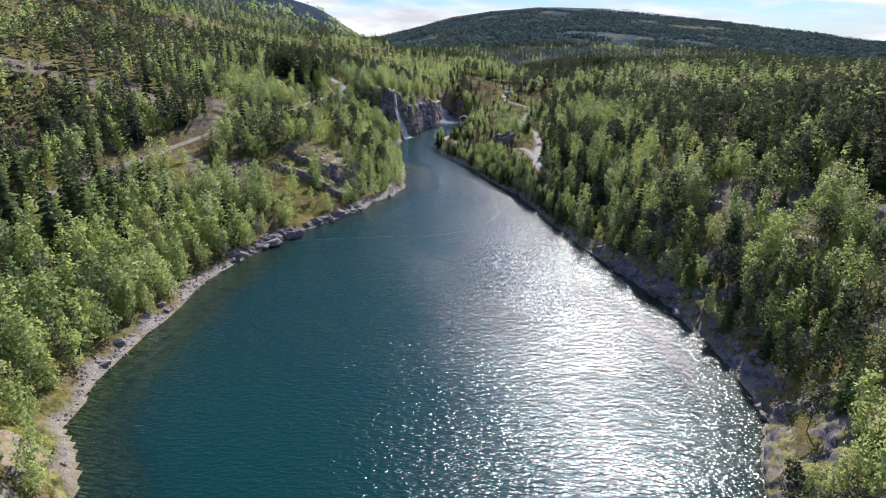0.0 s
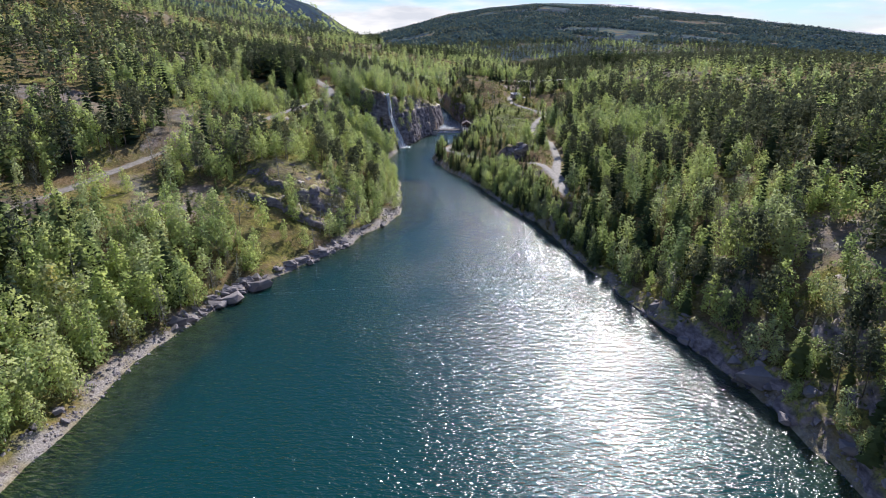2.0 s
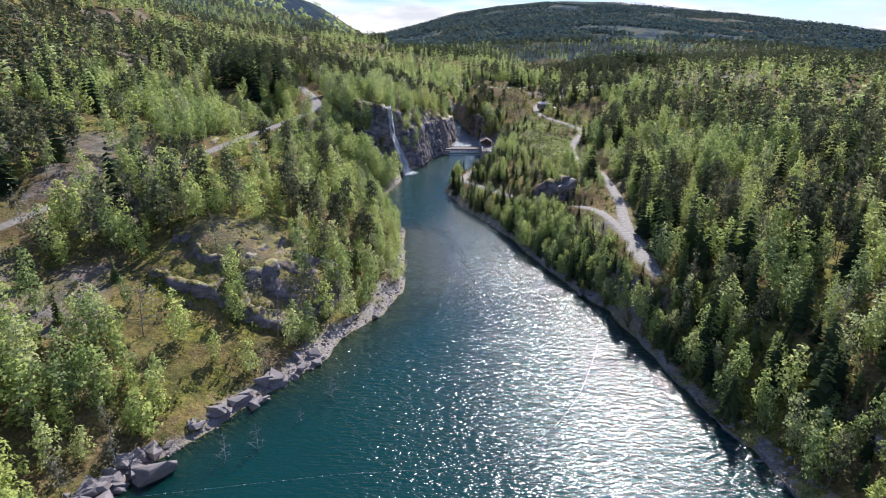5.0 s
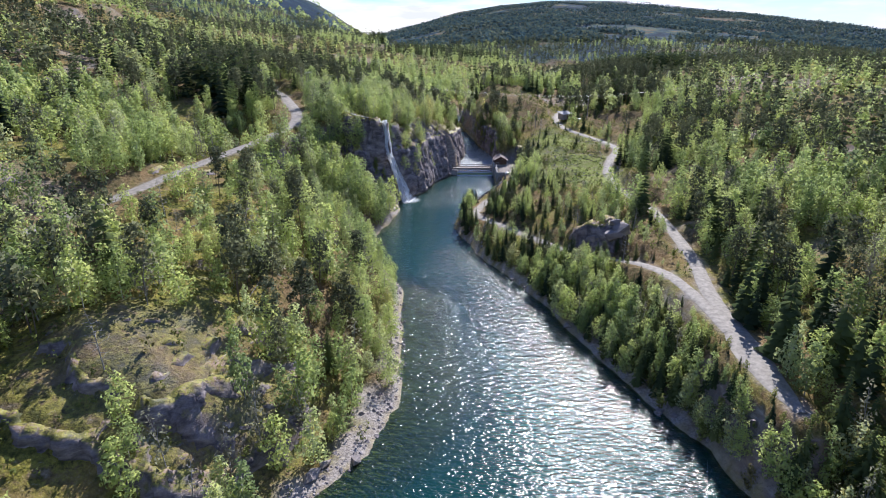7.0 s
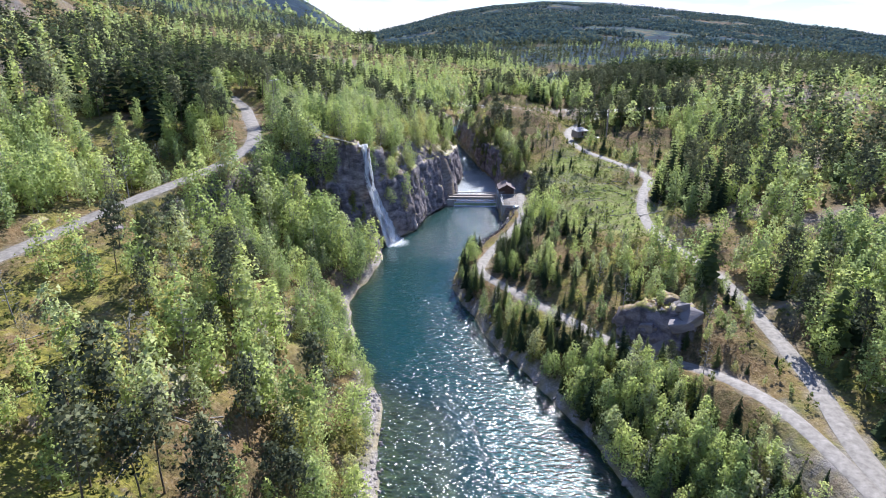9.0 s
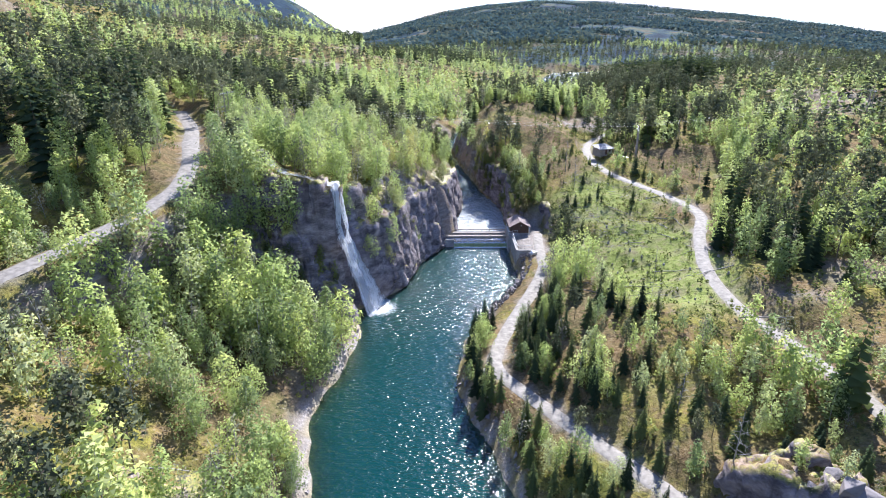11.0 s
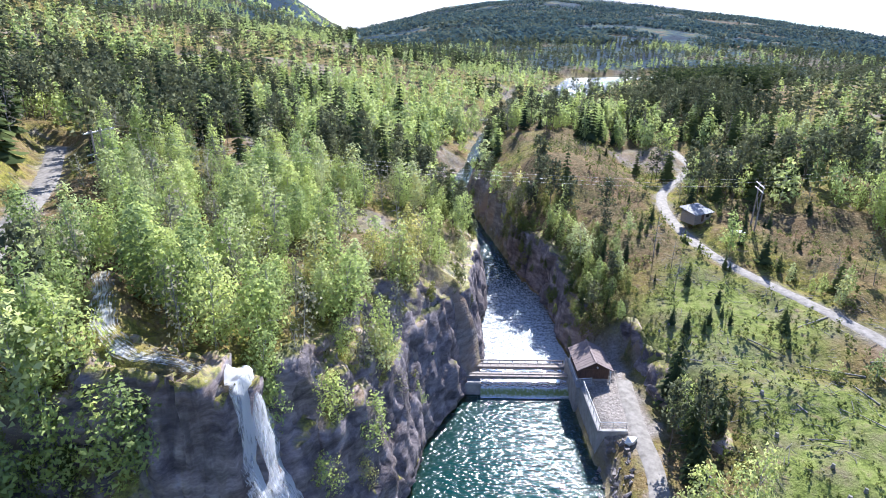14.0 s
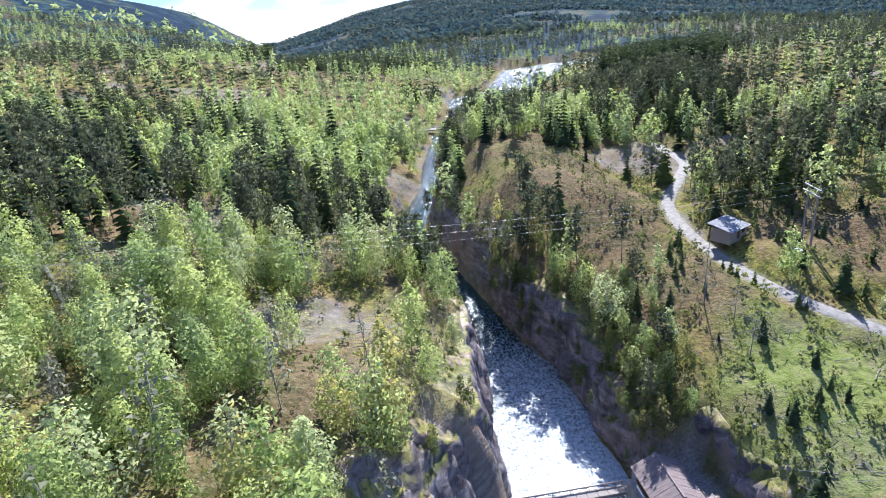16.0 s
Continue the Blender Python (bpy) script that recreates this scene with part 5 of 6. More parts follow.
# bushes rooted in the cracks of the rock walls
for x0, x1, y0, y1, cell, share, out_x, out_y in ((-47, -25, 299.5, 310.5, 0.85, 0.34, 0.0, -0.9), (1, 18, 348, 392, 0.9, 0.55, -2.3, -0.3)):
    x, y = scatter(x0, x1, y0, y1, cell, r)
    z, d, side = terrain(x, y)[0:3]
    keep = (z > level(y) + 2.0) & (d > 0.5) & (d < np.where(side, 22, 5)) & (r.uniform(size=len(x)) < share * smooth(0.5 + fbm(x + z, y, 6, 3, 221) * 2.6)) & (near_line(x, y, STREAM)[0] > 2.0) & ~((x > -33) & (x < -18) & (y < 312))
    x, y, z = x[keep] + out_x, y[keep] + out_y, z[keep]
    wood_all.add("undergrowth", MID["fine_birch"], x, y, z, r.uniform(1.3, 3.4, len(x)), r)

# the further woods
x, y = scatter(-620, 520, 0, 1050, 6.4, r)
thick, con, z, d, side = cover(x, y)
keep = (r.uniform(size=len(x)) < thick + 0.25) & ((d >= 116) | (y > 528) | (x < -124) | (x > 109)) & (d > 3) & ~((y < 200) & (x > 330))
keep &= np.abs(np.degrees(np.arctan2(x, y + 20.0))) < 47
x, y, z, con = x[keep], y[keep], z[keep], con[keep]
# the edge of the near woods, and the woods behind the start of the lake
ex, ey = scatter(-235, 225, -150, 530, 5.0, r)
e_thick, e_con, ez, ed, e_side = cover(ex, ey)
keep = (r.uniform(size=len(ex)) < e_thick) & ((ex < -124) | (ex > 109) | (ey < 22)) & (ed > 2.5)
x, y, z, con = [np.concatenate([p, q[keep]]) for p, q in ((x, ex), (y, ey), (z, ez), (con, e_con))]
far_con = r.uniform(size=len(x)) < con + 0.08
far_pine = far_con & (r.uniform(size=len(x)) < 0.45)
tall = r.uniform(size=len(x))
for name, mask, lo, hi in (("birch", ~far_con, 5.5, 9.5), ("spruce", far_con & ~far_pine, 6, 12.5), ("pine", far_pine, 7, 12)):
    wood_all.add("far_" + name + "_wood", LOW[name], x[mask], y[mask], z[mask] - 0.3, lo + (hi - lo) * tall[mask], r)
# woods on the far hills and the mountain's foot
TINY = {"birch": [(NO_WOOD, sprays(r.normal(size=(4, 3)) * [0.16, 0.16, 0.2] + [0, 0, 0.55], 0.33, r, None, r.normal(size=(4, 3)) * 0.5 + [0, -0.2, 0.7])) for _ in range(5)], "spruce": [(NO_WOOD, spruce(r, 1.0, 2, 3, 0.26)[1]) for _ in range(4)],
        "dark": [(NO_WOOD, sprays(r.normal(size=(3, 3)) * [0.1, 0.1, 0.2] + [0, 0, 0.5], 0.34, r, None, r.normal(size=(3, 3)) * 0.5 + [0, -0.2, 0.7])) for _ in range(5)]}
fd, fa = 480 + 2100 * r.uniform(size=26000) ** 1.25, np.radians(r.uniform(-42, 42, 26000))
more_d, more_a = 750 + 1750 * r.uniform(size=34000) ** 0.9, np.radians(r.uniform(-8, 40, 34000))
fd, fa = np.concatenate([fd, more_d]), np.concatenate([fa, more_a])
x, y = fd * np.sin(fa), 150 + fd * np.cos(fa)
z, d = terrain(x, y)[0:2]
keep = ((y > 1040) | (np.abs(x) > 560)) & ((d > 3) | (y > 870)) & (fbm(x, y, 120, 3, 201) > -0.22)
keep &= (far_land(x, y)[1] < 0.90) | (np.degrees(np.arctan2(x, y - 150)) < 4)
x, y, z = x[keep], y[keep], z[keep]
west = np.degrees(np.arctan2(x, y - 150)) < -8.2
dark = r.uniform(size=len(x)) < np.where(west, 0.72, 0.55) + fbm(x, y, 160, 3, 207) * 1.4
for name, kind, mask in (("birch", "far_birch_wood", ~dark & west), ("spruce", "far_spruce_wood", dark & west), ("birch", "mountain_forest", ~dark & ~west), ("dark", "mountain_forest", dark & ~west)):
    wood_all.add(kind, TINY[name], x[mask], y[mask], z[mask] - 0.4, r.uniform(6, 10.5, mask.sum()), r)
# dark spruce stands by the upper lake
for cx, cy, rx, ry, n in ((128, 585, 32, 22, 330), (14, 612, 14, 5, 40), (-30, 760, 75, 25, 420), (175, 660, 45, 30, 300), (-93, 362, 11, 9, 60), (-80, 322, 9, 9, 70)):
    a, q = r.uniform(0, 2 * np.pi, n), np.sqrt(r.uniform(size=n))
    sx, sy = cx + rx * q * np.cos(a), cy + ry * q * np.sin(a)
    sz, sd = terrain(sx, sy)[0:2]
    ok = sd > 2
    wood_all.add("far_spruce_wood", LOW["spruce"], sx[ok], sy[ok], sz[ok], r.uniform(10, 16, ok.sum()), r)

wood_all.build({
    "birch_wood": ([M_BIRCHBARK, M_BIRCH], "dense light green birch wood on the slopes", "trees"),
    "spruce_wood": ([M_BARK, M_SPRUCE], "dark green spruces among the birches", "trees"),
    "pine_wood": ([M_BARK, M_PINE], "grey-green pines with bare trunks", "trees"),
    "budding_wood": ([M_DEADWOOD, M_BUD], "pale trees just coming into leaf", "trees"),
    "undergrowth": ([M_BARK, M_SHRUB], "low yellow-green bushes and saplings", "shrubs"),
    "far_birch_wood": ([M_BIRCHBARK, M_BIRCH], "distant spring-green birch wood", "trees"),
    "far_spruce_wood": ([M_BARK, M_SPRUCE], "distant dark spruce wood", "trees"),
    "mountain_forest": ([M_BARK, M_HAZED_WOOD], "blue-green forest on the far mountainside", "trees"),
    "far_pine_wood": ([M_BARK, M_PINE], "distant grey-green pine wood", "trees"),
})

# the trees nearest the water, each a thing of its own
TREE_KINDS = {
    "birch": ([broadleaf(r, 1.0, 1150, 0.0215, 0.28, 0.08, 30, 7) for _ in range(6)], M_BIRCHBARK, M_BIRCH, "birch tree with fresh light green spring leaves", "birches along the water"),
    "spruce": ([spruce(r, 1.0, 20, 9, 0.18, sprays=3) for _ in range(5)], M_BARK, M_SPRUCE, "pointed dark green spruce tree with drooping boughs", "spruces along the water"),
    "pine": ([pine(r, 1.0, 520, 0.023, 20) for _ in range(5)], M_BARK, M_PINE, "slender pine tree with bare trunk and grey-green crown", "pines along the water"),
}
for name, tx, ty, tz, th in singles:
    protos, bark, leaf, label, group = TREE_KINDS[name]
    made = []
    for wood, crown in protos:
        made.append((mesh_of(name + "_trunk", wood[0], wood[1], bark, True), mesh_of(name + "_crown", crown[0], crown[1], leaf, True, None, crown[2])))
    for k in range(len(tx)):
        tm, cm = made[k % len(made)]
        root = tagged(new(name + "_tree"), label, "tree", group)
        w = th[k] * random.uniform(0.85, 1.2)
        root.matrix_world = Matrix.LocRotScale((tx[k], ty[k], tz[k]), Euler((random.uniform(-0.05, 0.05), random.uniform(-0.05, 0.05), random.uniform(0, 6.28))), (w, w, th[k]))
        for pn, pm in (("trunk", tm), ("crown", cm)):
            new(pn, pm).parent = root


# ---- falls, stream and weir ----
def torrent_mat(name, white, gap):
    """Falling water: white streaks along the flow, with thin dark gaps between them."""
    m = Mat(name)
    com = m.n.new("ShaderNodeCombineXYZ")
    m.link(m.attr("across"), com.inputs[0])
    m.link(m.attr("along"), com.inputs[1])
    s1 = m.noise(2.4, 6, 0.65, com.outputs[0], (3.0, 0.24, 1))
    s2 = m.noise(1.0, 5, 0.6, com.outputs[0], (0.8, 0.5, 1))
    den = m.math("ADD", m.math("MULTIPLY", s1, 0.7), m.math("MULTIPLY", s2, 0.5))
    den = m.math("SUBTRACT", den, m.attr("thin"))
    dif, tra, tl = m.n.new("ShaderNodeBsdfDiffuse"), m.n.new("ShaderNodeBsdfTransparent"), m.n.new("ShaderNodeBsdfTranslucent")
    m.link(m.ramp(s1, [(0.3, (0.76, 0.80, 0.83)), (0.55, white)]), dif.inputs[0])
    tl.inputs[0].default_value = (0.93, 0.95, 0.97, 1)
    body = m.n.new("ShaderNodeMixShader")
    body.inputs[0].default_value = 0.6
    m.link(dif.outputs[0], body.inputs[1])
    m.link(tl.outputs[0], body.inputs[2])
    mix = m.n.new("ShaderNodeMixShader")
    m.link(m.ramp(den, [(gap, 0.0), (gap + 0.16, 1.0)]), mix.inputs[0])
    m.link(tra.outputs[0], mix.inputs[1])
    m.link(body.outputs[0], mix.inputs[2])
    return m.done(mix.outputs[0])


M_FALL = torrent_mat("white_water", (0.97, 0.98, 0.98), 0.41)


def flow_sheet(name, line, widths, lift, label, parent=None, ground_hug=True, seed=0, thin=0.0, shift=0.0):
    """A sheet of water along a line of places, laid over the rock below it."""
    line, k = np.asarray(line, float), len(line)
    t = np.gradient(line[:, :2], axis=0)
    t /= np.linalg.norm(t, axis=1)[:, None] + 1e-9
    side = np.stack([t[:, 1], -t[:, 0]], 1)
    u = np.linspace(-1, 1, 11)
    x = line[:, 0:1] + side[:, 0:1] * u * widths[:, None]
    y = line[:, 1:2] + side[:, 1:2] * u * widths[:, None]
    z = np.maximum(terrain(x.ravel(), y.ravel())[0].reshape(x.shape) + lift, line[:, 2:3] - 3.0) if ground_hug else line[:, 2:3] + 0 * x + lift
    z = np.minimum(z, z[:, 5:6] + 0.45)
    z = np.maximum(z, 0.04) + fbm(x, y + z, 1.3, 2, seed) * 0.35 * (z > 0.3)
    x = x + fbm(z * 0.9, y, 1.6, 2, seed + 3) * 0.5 + shift
    mesh = mesh_of(name, np.stack([x.ravel(), y.ravel(), z.ravel()], 1), grid_faces(11, k), M_FALL, True)
    run = np.concatenate([[0], np.cumsum(np.linalg.norm(np.diff(np.stack([line[:, 0], line[:, 1], z[:, 5]], 1), axis=0), axis=1))])
    set_attr(mesh, "across", (u * widths[:, None] + seed).ravel())
    set_attr(mesh, "along", np.repeat(run[:, None], 11, 1).ravel())
    set_attr(mesh, "thin", (0.30 * np.abs(u) ** 2.2 + thin + 0 * x).ravel())
    ob = new(name, mesh)
    ob.parent = parent
    return ob


falls = tagged(new("waterfall"), "white waterfall pouring down a dark rock cliff", "waterfall", kind="structure")
a = np.linspace(0, 1, 44)[:, None]
steps = np.linspace(0, 1, 44)
main_fall = (1 - a) * [-30.4, 309.0, 24.1] + a * [-21.6, 308.6, 0] + np.sin(a * np.pi) * [0, 0.9, 0]
flow_sheet("main_sheet", main_fall, np.interp(steps, [0, 0.12, 0.3, 0.5, 0.75, 1], [1.2, 2.4, 4.4, 4.4, 3.8, 4.2]), 0.55, "", falls, shift=0.7, thin=-0.11)
flow_sheet("spray_sheet", main_fall + [0.4, 0.2, 0], np.interp(steps, [0, 0.2, 0.6, 1], [0.4, 2.4, 2.8, 4.4]), 0.95, "", falls, seed=4, thin=0.02, shift=1.1)
veil = (1 - a) * [-29.0, 308.0, 21.6] + a * [-25.6, 306.6, 10.5]
flow_sheet("veil_sheet", veil, np.interp(steps, [0, 0.3, 1], [0.7, 2.4, 2.0]), 1.1, "", falls, seed=16, thin=-0.02, shift=0.9)
low_fall = (1 - a) * [-25.8, 306.8, 11] + a * [-22.9, 305.2, 0]
flow_sheet("side_sheet", low_fall, np.linspace(0.4, 0.9, 44), 0.6, "", falls, seed=8, thin=0.05, shift=0.9)
left_fall = (1 - a) * [-29.6, 305.4, 11] + a * [-27.0, 303.4, 0]
flow_sheet("thin_sheet", left_fall, np.linspace(0.45, 0.9, 44), 0.6, "", falls, seed=12, thin=0.06, shift=0.6)
stream = flow_sheet("stream", STREAM, np.interp(np.linspace(0, 1, len(STREAM)), [0, 0.6, 1], [1.6, 1.8, 1.0]), 0.22, "", None, True, 20, 0.11)
tagged(stream, "foaming mountain stream above the waterfall", "stream", kind="structure")


def part(name, bm, material, parent, label=""):
    """Links a bmesh as one mesh object under a thing or part."""
    mesh = bpy.data.meshes.new(name)
    bm.to_mesh(mesh)
    bm.free()
    for m in material if isinstance(material, (list, tuple)) else [material]:
        mesh.materials.append(m)
    ob = new(name, mesh)
    ob.parent = parent
    return tagged(ob, label)


def box(bm, x0, x1, y0, y1, z0, z1, bevel=0.02):
    """A box with softened edges, added to bm."""
    made = bmesh.ops.create_cube(bm, size=1.0, matrix=Matrix.LocRotScale(((x0 + x1) / 2, (y0 + y1) / 2, (z0 + z1) / 2), None, (x1 - x0, y1 - y0, z1 - z0)))
    if bevel:
        es = {e for v in made["verts"] for e in v.link_edges}
        bmesh.ops.bevel(bm, geom=list(es), offset=bevel, segments=1, affect="EDGES", profile=0.5)
    return bm


def rod(bm, a, b, r0, r1=None, sides=6):
    """A round bar from a to b, added to bm."""
    a, b = Vector(a), Vector(b)
    m = Matrix.Translation((a + b) / 2) @ (b - a).to_track_quat("Z", "Y").to_matrix().to_4x4()
    bmesh.ops.create_cone(bm, cap_ends=True, segments=sides, radius1=r0, radius2=r0 if r1 is None else r1, depth=(b - a).length, matrix=m)
    return bm


def B():
    return bmesh.new()


weir = tagged(new("weir"), "low concrete weir with water sliding over its sill", "weir")
bm = B()
box(bm, -6.4, 6.95, 342.0, 346.2, -2.5, 1.05, 0.06)
part("sill", bm, M_CONCRETE, weir)
prof = np.array([(346.2, 1.34), (344.2, 1.32), (342.6, 1.28), (341.4, 1.25), (340.2, 1.18), (339.9, 1.0), (339.65, 0.7), (339.5, 0.4), (339.35, 0.1), (338.9, 0.05)])
prof[:, 0] += 1.9
u = np.linspace(-6.15, 6.85, 40)
vx, vy, vz = np.tile(u, 10), np.repeat(prof[:, 0], 40), np.repeat(prof[:, 1], 40)
mesh = mesh_of("overflow", np.stack([vx, vy + fbm(vx, vz, 1.0, 2, 3) * 0.06, vz + fbm(vx, vy, 1.5, 2, 4) * 0.04], 1), grid_faces(40, 10), water_mat("sliding_water", 1.4, (0.22, 0.29, 0.10), 0.08, 0.25, 1.0), True)
set_attr(mesh, "clear", np.full(400, 0.15))
set_attr(mesh, "foam", np.repeat(np.array([0.9, 1.2, 1.5, 1.6, 1.5, 0.6, 0.35, 0.35, 0.8, 0.4]), 40))
new("overflow", mesh).parent = weir
part("pier", box(B(), -9.6, -6.1, 341.7, 348.0, -2, 1.88, 0.08), M_CONCRETE, weir, "stained concrete pier against the cliff")
part("abutment", box(B(), 6.8, 7.6, 337.9, 345.6, -2, 4.1, 0.06), M_CONCRETE, weir)

bridge = tagged(new("footbridge"), "greyed timber footbridge of two plank walks across the weir", "bridge")
bridge.location = (0, 1.3, -0.7)
for y0 in (341.6, 344.2):
    for yy in (y0 + 0.08, y0 + 0.82):
        part("beam", box(B(), -9.0, 7.0, yy, yy + 0.2, 2.6, 3.05, 0.02), M_TIMBER, bridge)
    plank = B()
    box(plank, -0.56, 0.56, y0 - 0.02, y0 + 1.12, 3.055, 3.12, 0.012)
    pm = part("plank", plank, M_TIMBER, bridge)
    pm.location.x = -8.5
    for k in range(1, 14):
        q = new("plank", pm.data)
        q.parent, q.location = bridge, (-8.5 + 1.165 * k, 0, 0.006 * (k % 3))
for yy in (341.6, 345.4):
    part("kerb_rail", box(B(), -8.9, 6.9, yy - 0.04, yy + 0.04, 3.4, 3.58, 0.01), M_TIMBER, bridge)
    for k in range(9):
        part("post", box(B(), -8.8 + k * 1.94, -8.68 + k * 1.94, yy - 0.035, yy + 0.035, 2.9, 3.4, 0.01), M_TIMBER, bridge)

wall = tagged(new("retaining_wall"), "concrete retaining wall along the water below the intake house", "wall")
part("wall_face", box(B(), 7.35, 7.95, 328.4, 337.9, -2, 4.25, 0.06), M_CONCRETE, wall)
part("wing_wall", box(B(), 7.95, 11.2, 328.4, 328.95, 0.5, 4.2, 0.06), M_CONCRETE, wall)
part("platform", box(B(), 7.6, 9.4, 337.9, 346.2, 3.6, 4.42, 0.04), M_CONCRETE, wall)


def railing(points, label):
    """Posts with three rails along a line of places."""
    thing = tagged(new("railing"), label, "railing", "railings at the intake")
    for a, b in zip(points[:-1], points[1:]):
        a, b = Vector(a), Vector(b)
        n = max(1, round((b - a).length / 1.6))
        for k in range(n):
            p = a.lerp(b, k / n)
            part("post", rod(B(), p, p + Vector((0, 0, 1.08)), 0.035), M_STEEL, thing)
        for h, w in ((1.08, 0.045), (0.72, 0.025), (0.38, 0.025)):
            part("rail", rod(B(), a + Vector((0, 0, h)), b + Vector((0, 0, h)), w), M_WHITE if h > 1 else M_STEEL, thing)
    p = Vector(points[-1])
    part("post", rod(B(), p, p + Vector((0, 0, 1.08)), 0.035), M_STEEL, thing)


railing([(6.75, 343.2, 4.4), (6.75, 338.1, 4.2), (8.9, 338.1, 4.42)], "white steel railing round the platform by the weir")
railing([(7.65, 337.6, 4.25), (7.65, 328.7, 4.25), (11.0, 328.7, 4.2)], "steel railing with pale handrail on the retaining wall")

house = tagged(new("intake_house"), "small brown boarded intake house with a gabled board roof", "house")
HX0, HX1, HY0, HY1, HZ, HE, HR = 7.45, 11.6, 339.5, 344.7, 4.25, 6.25, 7.35
part("plinth", box(B(), HX0 + 0.05, HX1 - 0.05, HY0 + 0.05, HY1 - 0.05, 3.5, HZ + 0.25, 0.03), M_CONCRETE, house)
bm = B()
box(bm, HX0, HX1, HY0, HY1, HZ + 0.2, HE, 0)
hm = (HX0 + HX1) / 2
for y0 in (HY0 + 0.002, HY1 - 0.102):
    v = [bm.verts.new(c) for c in ((HX0, y0, HE), (HX1, y0, HE), (hm, y0, HR - 0.1), (HX0, y0 + 0.1, HE), (HX1, y0 + 0.1, HE), (hm, y0 + 0.1, HR - 0.1))]
    for f in ((0, 1, 2), (5, 4, 3), (0, 3, 4, 1), (1, 4, 5, 2), (2, 5, 3, 0)):
        bm.faces.new([v[i] for i in f])
part("wall", bm, M_BOARD, house)
for face in range(4):
    bm = B()
    span = HX1 - HX0 if face < 2 else HY1 - HY0
    for k in range(int(span / 0.24)):
        c = (HX0 if face < 2 else HY0) + 0.12 + k * 0.24
        if face < 2:
            yy = HY0 - 0.03 if face == 0 else HY1
            top = HE + (HR - HE) * (1 - abs(c - hm) / (hm - HX0)) - 0.1
            box(bm, c - 0.06, c + 0.06, yy, yy + 0.03, HZ + 0.2, top, 0)
        else:
            xx = HX0 - 0.03 if face == 2 else HX1
            box(bm, xx, xx + 0.03, c - 0.06, c + 0.06, HZ + 0.2, HE - 0.05, 0)
    part("cover_boards", bm, M_BOARD, house)
for s in (-1, 1):
    slope = math.atan2(HR - HE, hm - HX0)
    run = (hm - HX0) / math.cos(slope) + 0.55
    lay = Matrix.Translation((hm, 0, HR + 0.02)) @ Matrix.Rotation(slope if s > 0 else math.pi - slope, 4, "Y") @ Matrix.Diagonal((1, 1, 1 if s > 0 else -1, 1))
    bm = box(B(), 0, run - 0.02, HY0 - 0.5, HY1 + 0.5, -0.09, -0.052, 0)
    bmesh.ops.transform(bm, matrix=lay, verts=bm.verts)
    bmesh.ops.recalc_face_normals(bm, faces=bm.faces)
    deck = part("roof_slope", bm, M_BOARD, house)
    for k in range(11):
        y0 = HY0 - 0.55 + k * (HY1 - HY0 + 1.1) / 11
        bm = box(B(), 0, run, y0 + 0.01, y0 + (HY1 - HY0 + 1.1) / 11 - 0.01, -0.05, 0.03 + 0.014 * (k % 2), 0.01)
        bmesh.ops.transform(bm, matrix=lay, verts=bm.verts)
        bmesh.ops.recalc_face_normals(bm, faces=bm.faces)
        part("roof_board", bm, M_ROOFBOARD, deck)
part("ridge_cap", box(B(), hm - 0.16, hm + 0.16, HY0 - 0.6, HY1 + 0.6, HR + 0.03, HR + 0.11, 0.03), M_ROOFBOARD, house)
part("bargeboard", box(B(), HX0 - 0.05, HX1 + 0.05, HY0 - 0.42, HY0 - 0.38, HE - 0.12, HE - 0.02, 0.01), M_BOARD, house)
part("porch_post", box(B(), HX1 + 0.1, HX1 + 0.22, HY0 - 0.4, HY0 - 0.28, 4.0, HE - 0.1, 0.01), M_WHITE, house, "pale corner post")
part("lamp", rod(B(), (hm + 0.4, HY0 - 0.03, 6.3), (hm + 0.4, HY0 - 0.14, 6.3), 0.11, 0.11, 12), M_WHITE, house, "round white lamp on the gable")
part("door", box(B(), hm - 1.2, hm - 0.3, HY0 - 0.05, HY0 - 0.02, HZ + 0.2, HZ + 2.1, 0.01), M_BOARD, house)

hut = tagged(new("hut"), "grey timber hut with a pale sheet metal roof among spruces", "hut")
hz = ground_at(40.5, 380) + 0.05
bm = B()
box(bm, -3.0, 3.0, -2.1, 2.1, -0.8, 2.1, 0.02)
part("wall", bm, M_TIMBER, hut)
bm = B()
box(bm, -3.6, 3.6, -2.8, 2.8, -0.05, 0.05, 0.015)
lay = Matrix.Translation((0, 0, 2.45)) @ Matrix.Rotation(radians(10), 4, "X")
bmesh.ops.transform(bm, matrix=lay, verts=bm.verts)
top = part("roof", bm, M_SHEET, hut, "pale ribbed sheet metal roof")
for k in range(12):
    bm = box(B(), -3.5 + k * 0.63, -3.43 + k * 0.63, -2.79, 2.79, 0.046, 0.085, 0)
    bmesh.ops.transform(bm, matrix=lay, verts=bm.verts)
    part("rib", bm, M_SHEET, top)
bm = B()
part("door", box(B(), -0.5, 0.4, -2.16, -2.102, -0.2, 1.75, 0.01), M_BOARD, hut)
part("window", box(B(), 1.2, 2.2, -2.15, -2.102, 0.7, 1.5, 0.01), M_DARK, hut)
hut.matrix_world = pose(38.9, 380.5, hz, 0, 0, 28) @ Matrix.Scale(0.78, 4)


